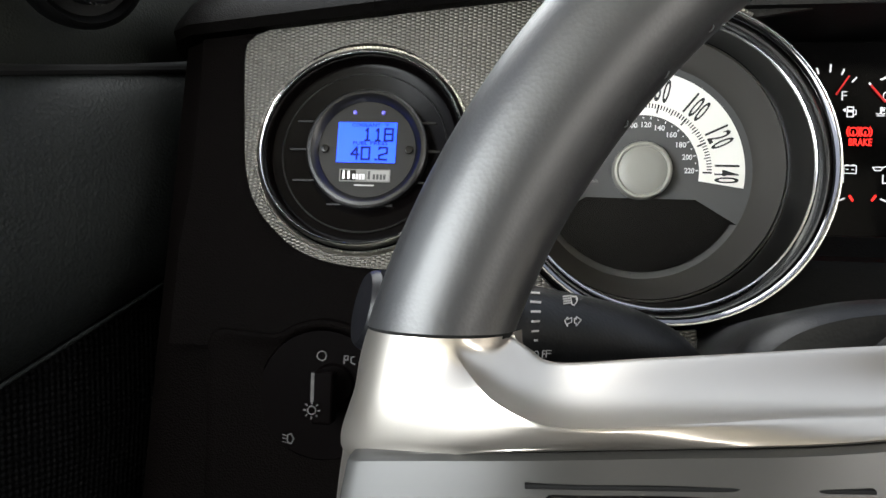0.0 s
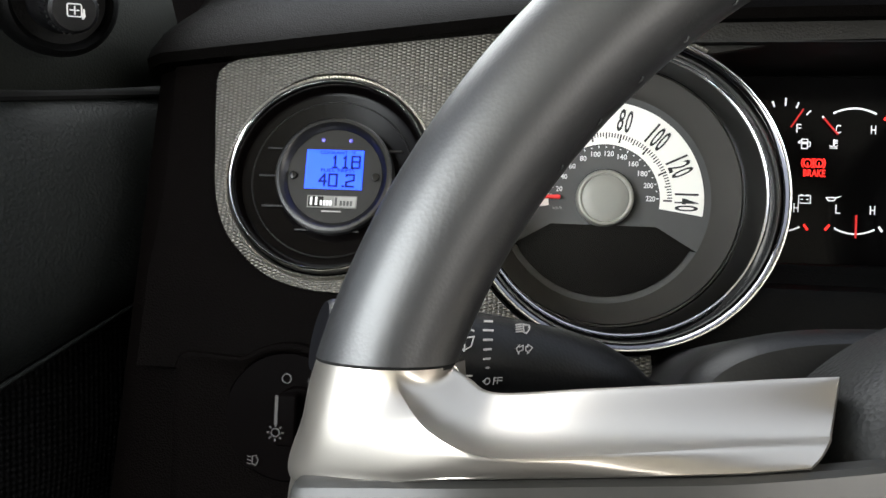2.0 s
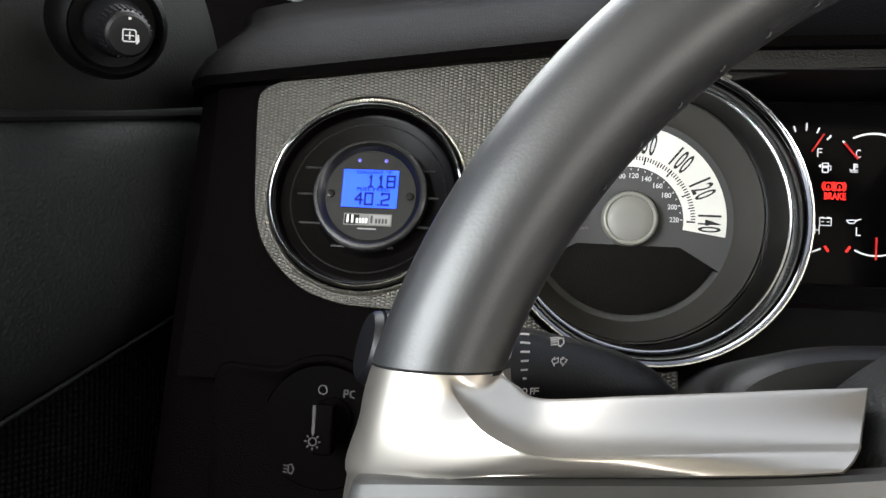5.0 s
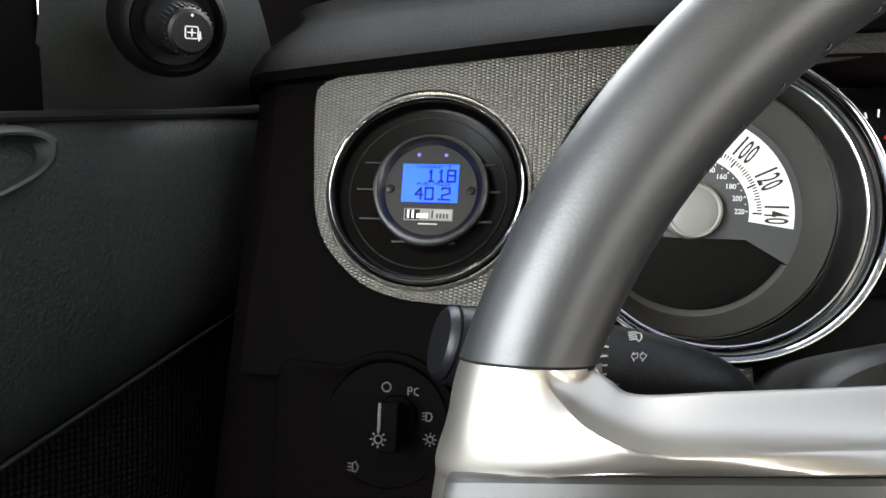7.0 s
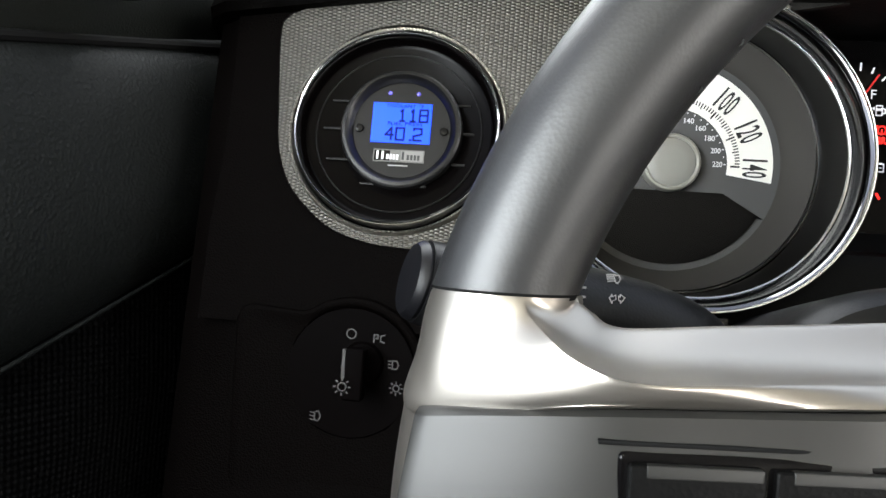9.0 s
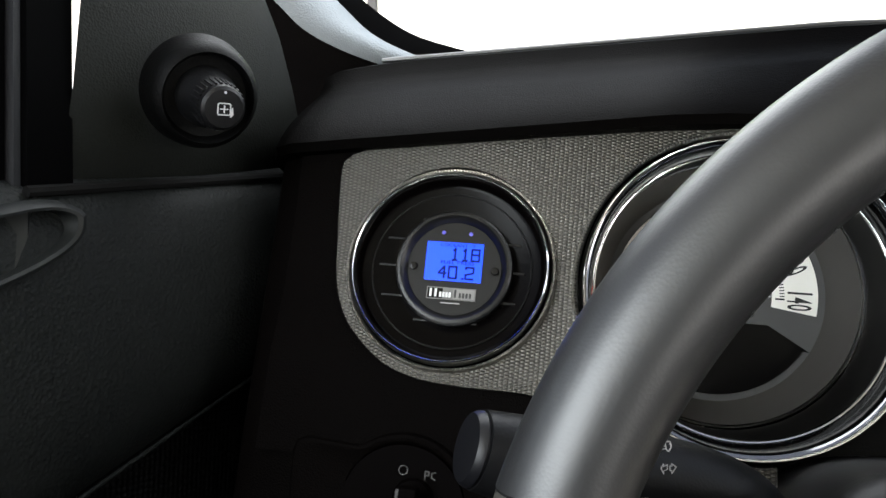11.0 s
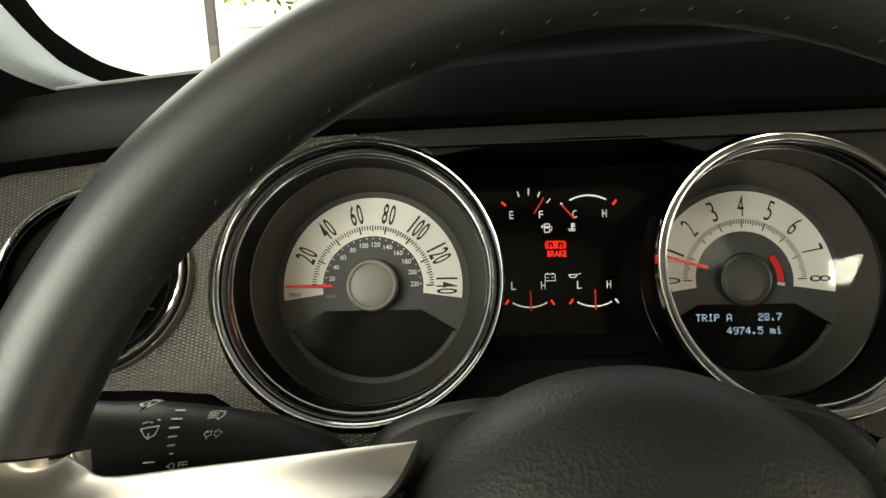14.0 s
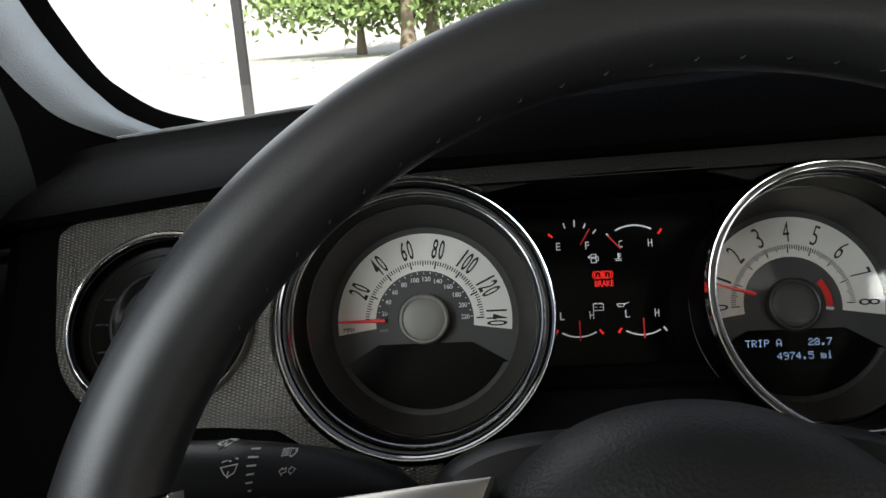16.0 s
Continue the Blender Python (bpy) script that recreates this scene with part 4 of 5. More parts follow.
def speedometer():
    d = thing("speedometer", (0, 0, 0), "round speedometer with an off-white band and chrome ring", "speedometer", "big dials")
    dial_case(d, 0.0, HUB, 0.0134, HUB_RING)
    part("band", sector(0.0338, 0.0480, -8.5, 188.5, 0.0, 0, 0, 96, 0.0006), WHITE, d, "off-white number band")
    for k in range(7):
        word, a = str(20 * (k + 1)), 180 - 180 / 7 * (k + 1)
        step = 0.0038 if len(word) == 2 else 0.0034
        for i, ch in enumerate(word):
            place = radial(0, 0.0396, a, -0.0003) @ Matrix.Translation(((i - (len(word) - 1) / 2) * step, 0, 0))
            part("numeral", letters(ch, 0.0113, 0.0010 if ch == "1" else 0.0029, place, bold=0.012), INK, d)
    for k in range(71):
        a = 180 - 180 / 70 * k
        long = 0.0042 if k % 10 == 0 else 0.0030 if k % 5 == 0 else 0.0022
        part("tick", bar(0, 0, 0.0327 - long, 0.0327, a, 0.00055 if k % 10 else 0.0008, -0.0003), INK, d)
    part("inner_band", sector(0.0270, 0.0339, -8.5, 188.5, 0.0001, 0, 0, 96, 0.0006), WHITE, d)
    part("dark_ring", sector(0.0150, 0.0271, -12, 192, 0.0002, 0, 0, 96, 0.0005), FACE, d)
    for k in range(11):
        a = 169 - (169 - 2) / 10 * k
        part("small_numeral", letters(str(20 * (k + 1)), 0.0026, 0.0032 if k < 4 else 0.0046, Matrix.Translation((0.0224 * math.cos(radians(a)), -0.0003, 0.0224 * math.sin(radians(a)))), bold=0.02), PRINT, d)
    for k in range(23):
        a = 177 - (177 - 2) / 22 * k
        part("dot", bar(0, 0, 0.0253, 0.0259 if k % 2 else 0.0264, a, 0.0006, 0.0), PRINT, d)
    part("letters", letters("MPH", 0.0025, 0.0058, Matrix.Translation((-0.0420, -0.0003, -0.0042))), INK, d)
    part("letters", letters("km/h", 0.0018, 0.0046, Matrix.Translation((-0.0225, -0.0003, -0.0050))), DIM, d)
    needle = part("needle", pointer(0.0, 180, 0.0215, 0.0472), NEEDLE, d, "thin red needle")
    return d


def tachometer():
    d = thing("tachometer", (TACH_X, 0, 0), "round rev counter with an off-white band and chrome ring", "rev counter", "big dials")
    cx = TACH_X
    dial_case(d, cx, HUB_DARK, 0.0140, HUB_DARK)
    part("band", sector(0.0261, 0.0480, -8.5, 188.5, 0.0, cx, 0, 96, 0.0006), WHITE, d, "off-white number band")
    for k in range(9):
        a = 180 - 22.5 * k
        part("numeral", letters(str(k), 0.0113, 0.0034 if k != 1 else 0.0013, radial(cx, 0.0399, a, -0.0003), bold=-0.006), INK, d)
    for k in range(81):
        a = 180 - 22.5 / 10 * k
        long = 0.0046 if k % 10 == 0 else 0.0034 if k % 5 == 0 else 0.0024
        part("tick", bar(cx, 0, 0.0327 - long, 0.0327, a, 0.0006 if k % 10 == 0 else 0.0004, -0.0003), INK, d)
    lens = part("lens", dial_lens(cx), GLASS, d, "clear dial cover", smooth=False)
    lens.visible_shadow = False
    part("red_zone", sector(0.0174, 0.0208, -4, 40, -0.0003, cx, 0, 20, 0.0004), RED_PAINT, d, "red warning zone")
    part("zone_end", sector(0.0172, 0.0212, -10, -5.5, -0.0003, cx, 0, 6, 0.0004), PRINT, d)
    part("letters", letters("RPM", 0.0018, 0.0044, Matrix.Translation((cx - 0.0415, -0.0003, -0.0052))), INK, d)
    part("needle", pointer(cx, 163, 0.0215, 0.0455), NEEDLE, d, "thin red needle")
    screen = part("display", box(cx - 0.0210, cx + 0.0230, -0.0010, -0.0003, -0.0335, -0.0150), GLOSS, d, "message display")
    for word, x, z in (("TRIP A", 0.1712, -0.0200), ("28.7", 0.2040, -0.0200), ("4974.5 mi", 0.1872, -0.0270)):
        part("display_text", dot_matrix(word, x, z, -0.0014), TEXT_LAMP, d)
    return d


HUB_RING = material("pale satin ring", (0.36, 0.35, 0.31), 0.35, 0.3, vary=0.03)
RED_PAINT = material("red print", (0.55, 0.015, 0.012), 0.5, vary=0, emit=0.06)
speedometer()
tachometer()


def small_gauges():
    g = thing("small_gauge_panel", (0.10, 0.0, 0.016), "black panel of four small gauges with lit marks", "gauge panel")
    part("panel", outline_plate([(0.040, -0.036), (0.160, -0.036), (0.160, 0.062), (0.040, 0.062)], [], 0.0010, 0.0035), GLOSS, g, "gloss black panel")
    y = 0.0004

    def gauge(cx, cz, top, lows, words, needle_at):
        marks = bmesh.new()
        for a0, a1 in lows:
            sector(0.0150, 0.0159, a0, a1, y, cx, cz, 14, 0.0003, marks)
        part("scale", marks, WHITE_LAMP, g)
        for word, x, z in words:
            part("letters", letters(word, 0.0041, 0.0023, Matrix.Translation((x, y, z))), WHITE_LAMP, g)
        part("needle", bar(cx, cz, 0.0075, 0.0158, needle_at, 0.0007, y - 0.002, 0.0008), NEEDLE, g, "thin red needle")
    # fuel: five ticks
    fuel = bmesh.new()
    for a, long in ((130, 0.0022), (108, 0.0030), (88, 0.0038), (68, 0.0030), (46, 0.0030)):
        if a != 130:
            bar(0.0845, 0.0325, 0.0155, 0.0155 + long, a, 0.0008, y, bm=fuel)
    part("scale", fuel, WHITE_LAMP, g)
    part("red_mark", bar(0.0845, 0.0325, 0.0158, 0.0190, 141, 0.0011, y), RED_LAMP, g)
    for word, x, z in (("E", 0.0752, 0.0372), ("F", 0.0918, 0.0372), ("C", 0.1107, 0.0372), ("H", 0.1275, 0.0372), ("L", 0.0752, -0.0012), ("H", 0.0918, -0.0012), ("L", 0.1118, -0.0012), ("H", 0.1283, -0.0012)):
        part("letters", letters(word, 0.0042, 0.0024, Matrix.Translation((x, y, z))), WHITE_LAMP, g)
    part("needle", bar(0.0845, 0.0325, 0.0060, 0.0165, 57, 0.0008, y - 0.001, 0.0006), NEEDLE, g, "thin red needle")
    # temperature
    part("scale", sector(0.0214, 0.0223, 62, 118, y, 0.1185, 0.0255, 24, 0.0003), WHITE_LAMP, g)
    part("red_mark", bar(0.1185, 0.0255, 0.0216, 0.0250, 50, 0.0011, y), RED_LAMP, g)
    part("mark", bar(0.1185, 0.0255, 0.0216, 0.0236, 131, 0.0009, y), WHITE_LAMP, g)
    part("needle", bar(0.1185, 0.0255, 0.0120, 0.0225, 132, 0.0008, y - 0.001, 0.0006), NEEDLE, g, "thin red needle")
    # battery and oil, arcs bowed down
    for cx in (0.0842, 0.1200):
        part("scale", sector(0.0194, 0.0202, 241, 299, y, cx, 0.0070, 24, 0.0003), WHITE_LAMP, g)
        part("red_mark", bar(cx, 0.0070, 0.0198, 0.0230, 233 if cx > 0.1 else 306, 0.0011, y), RED_LAMP, g)
        part("mark", bar(cx, 0.0070, 0.0196, 0.0226, 306 if cx > 0.1 else 233, 0.0010, y), WHITE_LAMP if cx > 0.1 else RED_LAMP, g)
        part("needle", bar(cx + 0.0004, 0.0070, 0.0108, 0.0218, 270, 0.0008, y - 0.001, 0.0006), NEEDLE, g, "thin red needle")
    # tell-tale signs: pump, thermometer, battery, oil can
    pump = stroke([(0.0935, 0.0275), (0.0935, 0.0320), (0.0963, 0.0320), (0.0963, 0.0275), (0.0935, 0.0275)], 0.0005, y)
    stroke([(0.0938, 0.0302), (0.0960, 0.0302)], 0.0012, y, pump)
    stroke([(0.0963, 0.0308), (0.0976, 0.0306), (0.0976, 0.0286), (0.0966, 0.0286)], 0.0004, y, pump)
    stroke([(0.0918, 0.0306), (0.0926, 0.0312), (0.0926, 0.0300), (0.0918, 0.0306)], 0.0005, y, pump)
    part("symbol", pump, WHITE_LAMP, g)
    temp = stroke([(0.1090, 0.0320), (0.1090, 0.0296)], 0.0008, y)
    for z in (0.0318, 0.0311, 0.0304):
        stroke([(0.1092, z), (0.1106, z)], 0.0004, y, temp)
    stroke([(0.1068, 0.0292), (0.1078, 0.0288), (0.1088, 0.0292), (0.1098, 0.0288), (0.1108, 0.0292)], 0.0004, y, temp)
    stroke([(0.1072, 0.0281), (0.1106, 0.0281)], 0.0004, y, temp)
    part("symbol", temp, WHITE_LAMP, g)
    batt = stroke([(0.0930, 0.0012), (0.0930, 0.0048), (0.0986, 0.0048), (0.0986, 0.0012), (0.0930, 0.0012)], 0.0004, y)
    stroke([(0.0940, 0.0050), (0.0948, 0.0050)], 0.0008, y, batt)
    stroke([(0.0968, 0.0050), (0.0976, 0.0050)], 0.0008, y, batt)
    stroke([(0.0940, 0.0030), (0.0950, 0.0030)], 0.0004, y, batt)
    stroke([(0.0966, 0.0030), (0.0976, 0.0030)], 0.0004, y, batt)
    part("symbol", batt, WHITE_LAMP, g)
    oil = stroke([(0.1062, 0.0042), (0.1072, 0.0028), (0.1098, 0.0028), (0.1108, 0.0042), (0.1130, 0.0050)], 0.0005, y)
    stroke([(0.1062, 0.0042), (0.1092, 0.0044), (0.1108, 0.0042)], 0.0005, y, oil)
    part("symbol", oil, WHITE_LAMP, g)
    # the lit brake sign: two round marks over the word
    sign = bmesh.new()
    for cx in (0.0967, 0.1022):
        sector(0.0016, 0.0022, 0, 360, y, cx, 0.0206, 24, 0.0003, sign)
        stroke([(cx, 0.0194), (cx, 0.0208)], 0.0006, y, sign)
        sector(0.0027, 0.0032, -50, 50, y, cx, 0.0206, 8, 0.0003, sign)
        sector(0.0027, 0.0032, 130, 230, y, cx, 0.0206, 8, 0.0003, sign)
    part("warning_sign", sign, RED_LAMP, g, "lit red brake warning symbols")
    part("warning_text", letters("BRAKE", 0.0034, 0.0106, Matrix.Translation((0.1000, y, 0.0158)), bold=0.02), RED_LAMP, g, "lit red word")
    for o in g.children:
        if not o.name.startswith("panel"):
            o.data.transform(Matrix.Translation((-0.0010, 0, 0)) @ Matrix.Diagonal((0.96, 1, 1, 1)))
    return g


small_gauges()


# ---- air vent with the digital gauge in it ----
def air_vent():
    v = thing("air_vent", (VENT[0], -0.060, VENT[1]), "round chrome-ringed dashboard air vent", "air vent")
    cx, cz = VENT
    centre = (cx, -0.0685, cz)

    def piece(name, bm, mat, label=""):
        return part(name, tip(bm, centre, 13.5), mat, v, label)

    piece("chrome_ring", lathe([(0.0405, -0.0640), (0.0408, -0.0678), (0.0412, -0.0692), (0.0418, -0.0698), (0.0424, -0.0692), (0.0428, -0.0672), (0.0429, -0.0625)], cx, cz, 120), CHROME, "bright chrome ring")
    piece("skirt", lathe([(0.0426, -0.0635), (0.0430, -0.0615), (0.0432, -0.058), (0.0432, -0.045)], cx, cz, 96), GLOSS)
    piece("bead", ribbed([(0.0459, -0.0570), (0.0458, -0.0645), (0.0452, -0.0664), (0.0444, -0.0660), (0.0438, -0.0640), (0.0434, -0.058)], cx, cz, 200, 0.0005), BEAD, "fine woven silver bead")
    piece("barrel", lathe([(0.0406, -0.0652), (0.0402, -0.0632), (0.0393, -0.0612), (0.0380, -0.0604), (0.0, -0.0604)], cx, cz, 96), VENT_FACE, "gloss black vent barrel")
    piece("inner_ring", lathe([(0.0346, -0.0600), (0.0347, -0.0608), (0.0350, -0.0610), (0.0353, -0.0608), (0.0354, -0.0600)], cx, cz, 96), VENT_BLADE)
    for z in (0.0225, 0.0128, 0.0002, -0.0134, -0.0235):
        half = math.sqrt(max(1e-6, 0.0350 ** 2 - z * z)) - (0.003 if abs(z) < 0.02 else 0.012)
        piece("slat", box(cx - half, cx + half, -0.0612, -0.0598, cz + z - 0.0005, cz + z + 0.0005, 0.0003), VENT_BLADE)
    return v


VENT_BLADE = material("satin dark vent plastic", (0.007, 0.0065, 0.0065), 0.4, vary=0.1, spec=0.2)
VENT_FACE = material("brown-black vent face", (0.0012, 0.0009, 0.0009), 0.22, vary=0.1, spec=0.05)
air_vent()


def block_digit(ch, x, z, y):
    """A square display digit, 3.6 mm wide and 5.4 mm high."""
    w, h, t = 0.0017, 0.0026, 0.0009
    strokes = {"1": [[(-0.0008, h * 0.6), (0, h), (0, -h)], [(-0.0010, -h), (0.0010, -h)]],
               "8": [[(-w, h), (w, h), (w, -h), (-w, -h), (-w, h)], [(-w, 0.0002), (w, 0.0002)]],
               "4": [[(0.0008, -h), (0.0008, h), (-w, -0.0006), (w, -0.0006)]],
               "0": [[(-w, h), (w, h), (w, -h), (-w, -h), (-w, h)]],
               "2": [[(-w, h * 0.7), (-w, h), (w, h), (w, 0.0002), (-w, -0.0008), (-w, -h), (w, -h)]],
               ".": [[(-0.0003, -h), (0.0003, -h)]]}[ch]
    bm = bmesh.new()
    for line in strokes:
        stroke([(x + px, z + pz) for px, pz in line], t, y, bm)
    return bm


def digital_gauge():
    d = thing("digital_gauge", (-0.1190, -0.066, 0.0006), "round black digital gauge with a blue lit display", "digital gauge")
    cx, cz = -0.1197, 0.0006
    part("body", lathe([(0.0, -0.0560), (0.0258, -0.0560), (0.0258, -0.040), (0.0, -0.040)], cx, cz, 80), BLACK, d)
    part("bezel", lathe([(0.0262, -0.050), (0.0262, -0.0646), (0.0259, -0.0662), (0.0250, -0.0670), (0.0238, -0.0671), (0.0228, -0.0664), (0.0220, -0.0652), (0.0210, -0.0640)], cx, cz, 96), GAUGE_BLACK, d, "satin black bezel")
    part("faceplate", lathe([(0.0, -0.0636), (0.0212, -0.0636), (0.0212, -0.060)], cx, cz, 80), PLATE, d, "dark grey face plate")
    part("display", box(cx - 0.0130, cx + 0.0125, -0.0642, -0.0630, cz - 0.0058, cz + 0.0118), LCD, d, "blue lit display")
    y = -0.0644
    for word, x0, z in (("118", 0.0000, 0.0064), ("40.2", -0.0050, -0.0019)):
        x = cx + x0
        for ch in word:
            part("digit", block_digit(ch, x, cz + z, y), LCD_INK, d)
            x += 0.0030 if ch == "." else 0.0046
    part("letters", letters("COOLANT  °F", 0.0016, 0.0160, Matrix.Translation((cx + 0.001, y, cz + 0.0106))), LCD_INK, d)
    part("letters", letters("FUEL PRESS", 0.0016, 0.0150, Matrix.Translation((cx + 0.0014, y, cz + 0.0026))), LCD_INK, d)
    badge = part("badge", box(cx - 0.0112, cx + 0.0108, -0.0640, -0.0634, cz - 0.0142, cz - 0.0088), PLATE_PALE, d, "pale rectangular maker's badge")
    part("badge_field", box(cx + 0.0008, cx + 0.0103, -0.06415, -0.0638, cz - 0.0137, cz - 0.0093), BADGE_GREY, badge)
    part("badge_field", box(cx - 0.0107, cx - 0.0040, -0.06415, -0.0638, cz - 0.0137, cz - 0.0093), GLOSS, badge)
    for x, tall, m in ((-0.0098, 0.0036, PRINT), (-0.0076, 0.0036, PRINT), (-0.0054, 0.0022, PRINT), (-0.0040, 0.0022, PRINT), (-0.0026, 0.0022, PRINT), (-0.0012, 0.0022, PRINT),
                       (0.0012, 0.0036, INK), (0.0034, 0.0022, INK), (0.0049, 0.0022, INK), (0.0064, 0.0022, INK), (0.0079, 0.0022, INK)):
        part("badge_bar", box(cx + x, cx + x + 0.0010, -0.0643, -0.0640, cz - 0.0132, cz - 0.0132 + tall), m, badge)
    part("mark", box(cx - 0.0045, cx + 0.0040, -0.0641, -0.0635, cz - 0.0160, cz - 0.0155), DIM, d)
    for x, m in ((-0.0062, LED), (0.0062, LED)):
        part("indicator", lathe([(0.0, -0.0645), (0.0008, -0.0642), (0.0010, -0.0632)], cx + x, cz + 0.0163, 16), m, d)
    for x in (-0.0183, 0.0183):
        part("screw", lathe([(0.0, -0.0650), (0.0016, -0.0648), (0.0020, -0.0632)], cx + x, cz, 20), GLOSS, d)
    for o in d.children_recursive:
        o.data.transform(Matrix.Rotation(radians(-8.9), 4, "X") @ Matrix.Diagonal((0.97, 1, 0.97, 1)))
    return d


PLATE = material("warm dark grey plate", (0.010, 0.0093, 0.0082), 0.5, vary=0.1, spec=0.15)
BADGE_GREY = material("grey badge field", (0.17, 0.165, 0.155), 0.5, vary=0.05)
PLATE_PALE = material("pale badge", (0.10, 0.098, 0.09), 0.5, vary=0.05)
GAUGE_BLACK = material("satin black bezel", (0.004, 0.004, 0.004), 0.3, vary=0.1, spec=0.25)
LED = material("small blue lamp", (0.08, 0.07, 0.45), 0.3, vary=0, emit=0.12)
digital_gauge()


# ---- headlamp switch ----
def headlamp_switch():
    s = thing("headlamp_switch", (-0.1265, -0.085, -0.0945), "round black headlamp switch with white symbols", "headlamp switch")
    cx, cz = -0.1308, -0.0992
    line = [(-0.047, -0.070), (-0.047, 0.0180), (-0.0455, 0.0222), (-0.0415, 0.0240), (-0.0205, 0.0225)]
    line += [(0.0292 * math.cos(radians(a)), 0.0292 * math.sin(radians(a))) for a in range(126, 27, -6)]
    line += [(0.0300, 0.0115), (0.0400, 0.0090), (0.055, 0.0085), (0.055, -0.020), (0.055, -0.070), (0.025, -0.070), (0.0, -0.070), (-0.025, -0.070)]
    rows = []
    for grow, y in ((0.0012, -0.066), (0.0010, -0.0788), (0.0004, -0.0802), (-0.0010, -0.0808), (-0.0024, -0.0806)):
        rows.append([(cx + x * (1 + grow / 0.035), y, cz + z * (1 + grow / 0.035)) for x, z in line])
    rows.append([(cx + 0.0262 * x / math.hypot(x, z), -0.0796, cz + 0.0262 * z / math.hypot(x, z)) for x, z in line])
    part("bezel", loft(rows, closed=True), DASH, s, "dark moulded surround that arches over the switch")
    part("plate", lathe([(0.0, -0.0800), (0.0255, -0.0800), (0.0263, -0.0785), (0.0263, -0.070)], cx, cz, 72), SWITCH_BLACK, s)
    cx, cz = -0.1265, -0.0950
    part("knob", lathe([(0.0088, -0.0790), (0.0085, -0.0812), (0.0078, -0.0822), (0.0, -0.0826)], cx, cz, 48), SWITCH_BLACK, s, "black turning knob")
    part("grip", box(cx - 0.0040, cx + 0.0040, -0.0965, -0.0890, cz - 0.012, cz + 0.0078, 0.0015), SWITCH_BLACK, s, "raised finger grip")
    part("pointer", box(cx - 0.0042, cx - 0.0030, -0.0968, -0.0960, cz - 0.0035, cz + 0.0075), DIMMER, s, "white pointer line")
    y = -0.0806
    sun_sign = sector(0.0013, 0.0018, 0, 360, -0.0970, cx - 0.0036, cz - 0.0066, 20)
    for k in range(8):
        bar(cx - 0.0036, cz - 0.0066, 0.0023, 0.0033, 45 * k, 0.0006, -0.0970, bm=sun_sign)
    part("symbol", sun_sign, DIMMER, s)
    cx, cz = -0.1308, -0.0992
    part("symbol", sector(0.0016, 0.0021, 0, 360, y, cx - 0.0006, cz + 0.0156, 24), DIMMER, s)
    side = stroke([(cx + 0.0085, cz + 0.0130), (cx + 0.0085, cz + 0.0160), (cx + 0.0100, cz + 0.0160), (cx + 0.0100, cz + 0.0145), (cx + 0.0085, cz + 0.0145)], 0.0005, y)
    stroke([(cx + 0.0128, cz + 0.0160), (cx + 0.0112, cz + 0.0155), (cx + 0.0112, cz + 0.0135), (cx + 0.0128, cz + 0.0130)], 0.0005, y, side)
    part("symbol", side, DIMMER, s)
    low = stroke([(cx + 0.0165, cz + 0.0062), (cx + 0.0165, cz + 0.0030), (cx + 0.0182, cz + 0.0030), (cx + 0.0190, cz + 0.0046), (cx + 0.0182, cz + 0.0062), (cx + 0.0165, cz + 0.0062)], 0.0005, y)
    for k in range(3):
        stroke([(cx + 0.0148, cz + 0.0060 - 0.0013 * k), (cx + 0.0160, cz + 0.0060 - 0.0013 * k)], 0.0004, y, low)
    part("symbol", low, DIMMER, s)
    fade = sector(0.0010, 0.0015, 0, 360, y, cx + 0.0185, cz - 0.0045, 16)
    for k in range(8):
        bar(cx + 0.0185, cz - 0.0045, 0.0019, 0.0028, 45 * k, 0.0005, y, bm=fade)
    part("symbol", fade, DIMMER, s)
    fog = stroke([(cx - 0.0135, cz - 0.0165), (cx - 0.0135, cz - 0.0195), (cx - 0.0120, cz - 0.0200), (cx - 0.0110, cz - 0.0180), (cx - 0.0120, cz - 0.0160), (cx - 0.0135, cz - 0.0165)], 0.0005, y)
    for k in range(3):
        stroke([(cx - 0.0155, cz - 0.0165 - 0.0014 * k), (cx - 0.0141, cz - 0.0168 - 0.0014 * k)], 0.0004, y, fog)
    part("symbol", fog, DIMMER, s)
    return s


SWITCH_BLACK = material("deep red-black switch plastic", (0.0009, 0.0005, 0.0005), 0.6, vary=0.15, spec=0.02)
DIMMER = material("faint print", (0.034, 0.032, 0.031), 0.6, vary=0)
headlamp_switch()


# ---- mirror adjuster on the door's sail panel ----
def turned(origin, way, profile, segs=48):
    """A lathe along any direction: profile of (radius, distance along way)."""
    bm = lathe([(r, -d) for r, d in profile], 0, 0, segs)
    turn = Vector((0, -1, 0)).rotation_difference(Vector(way).normalized()).to_matrix().to_4x4()
    bm.transform(Matrix.Translation(origin) @ turn)
    return bm


KNOB_AT, KNOB_WAY = Vector((-0.2228, -0.1003, 0.0618)), Vector((0.0162, -0.0160, -0.0089)).normalized()


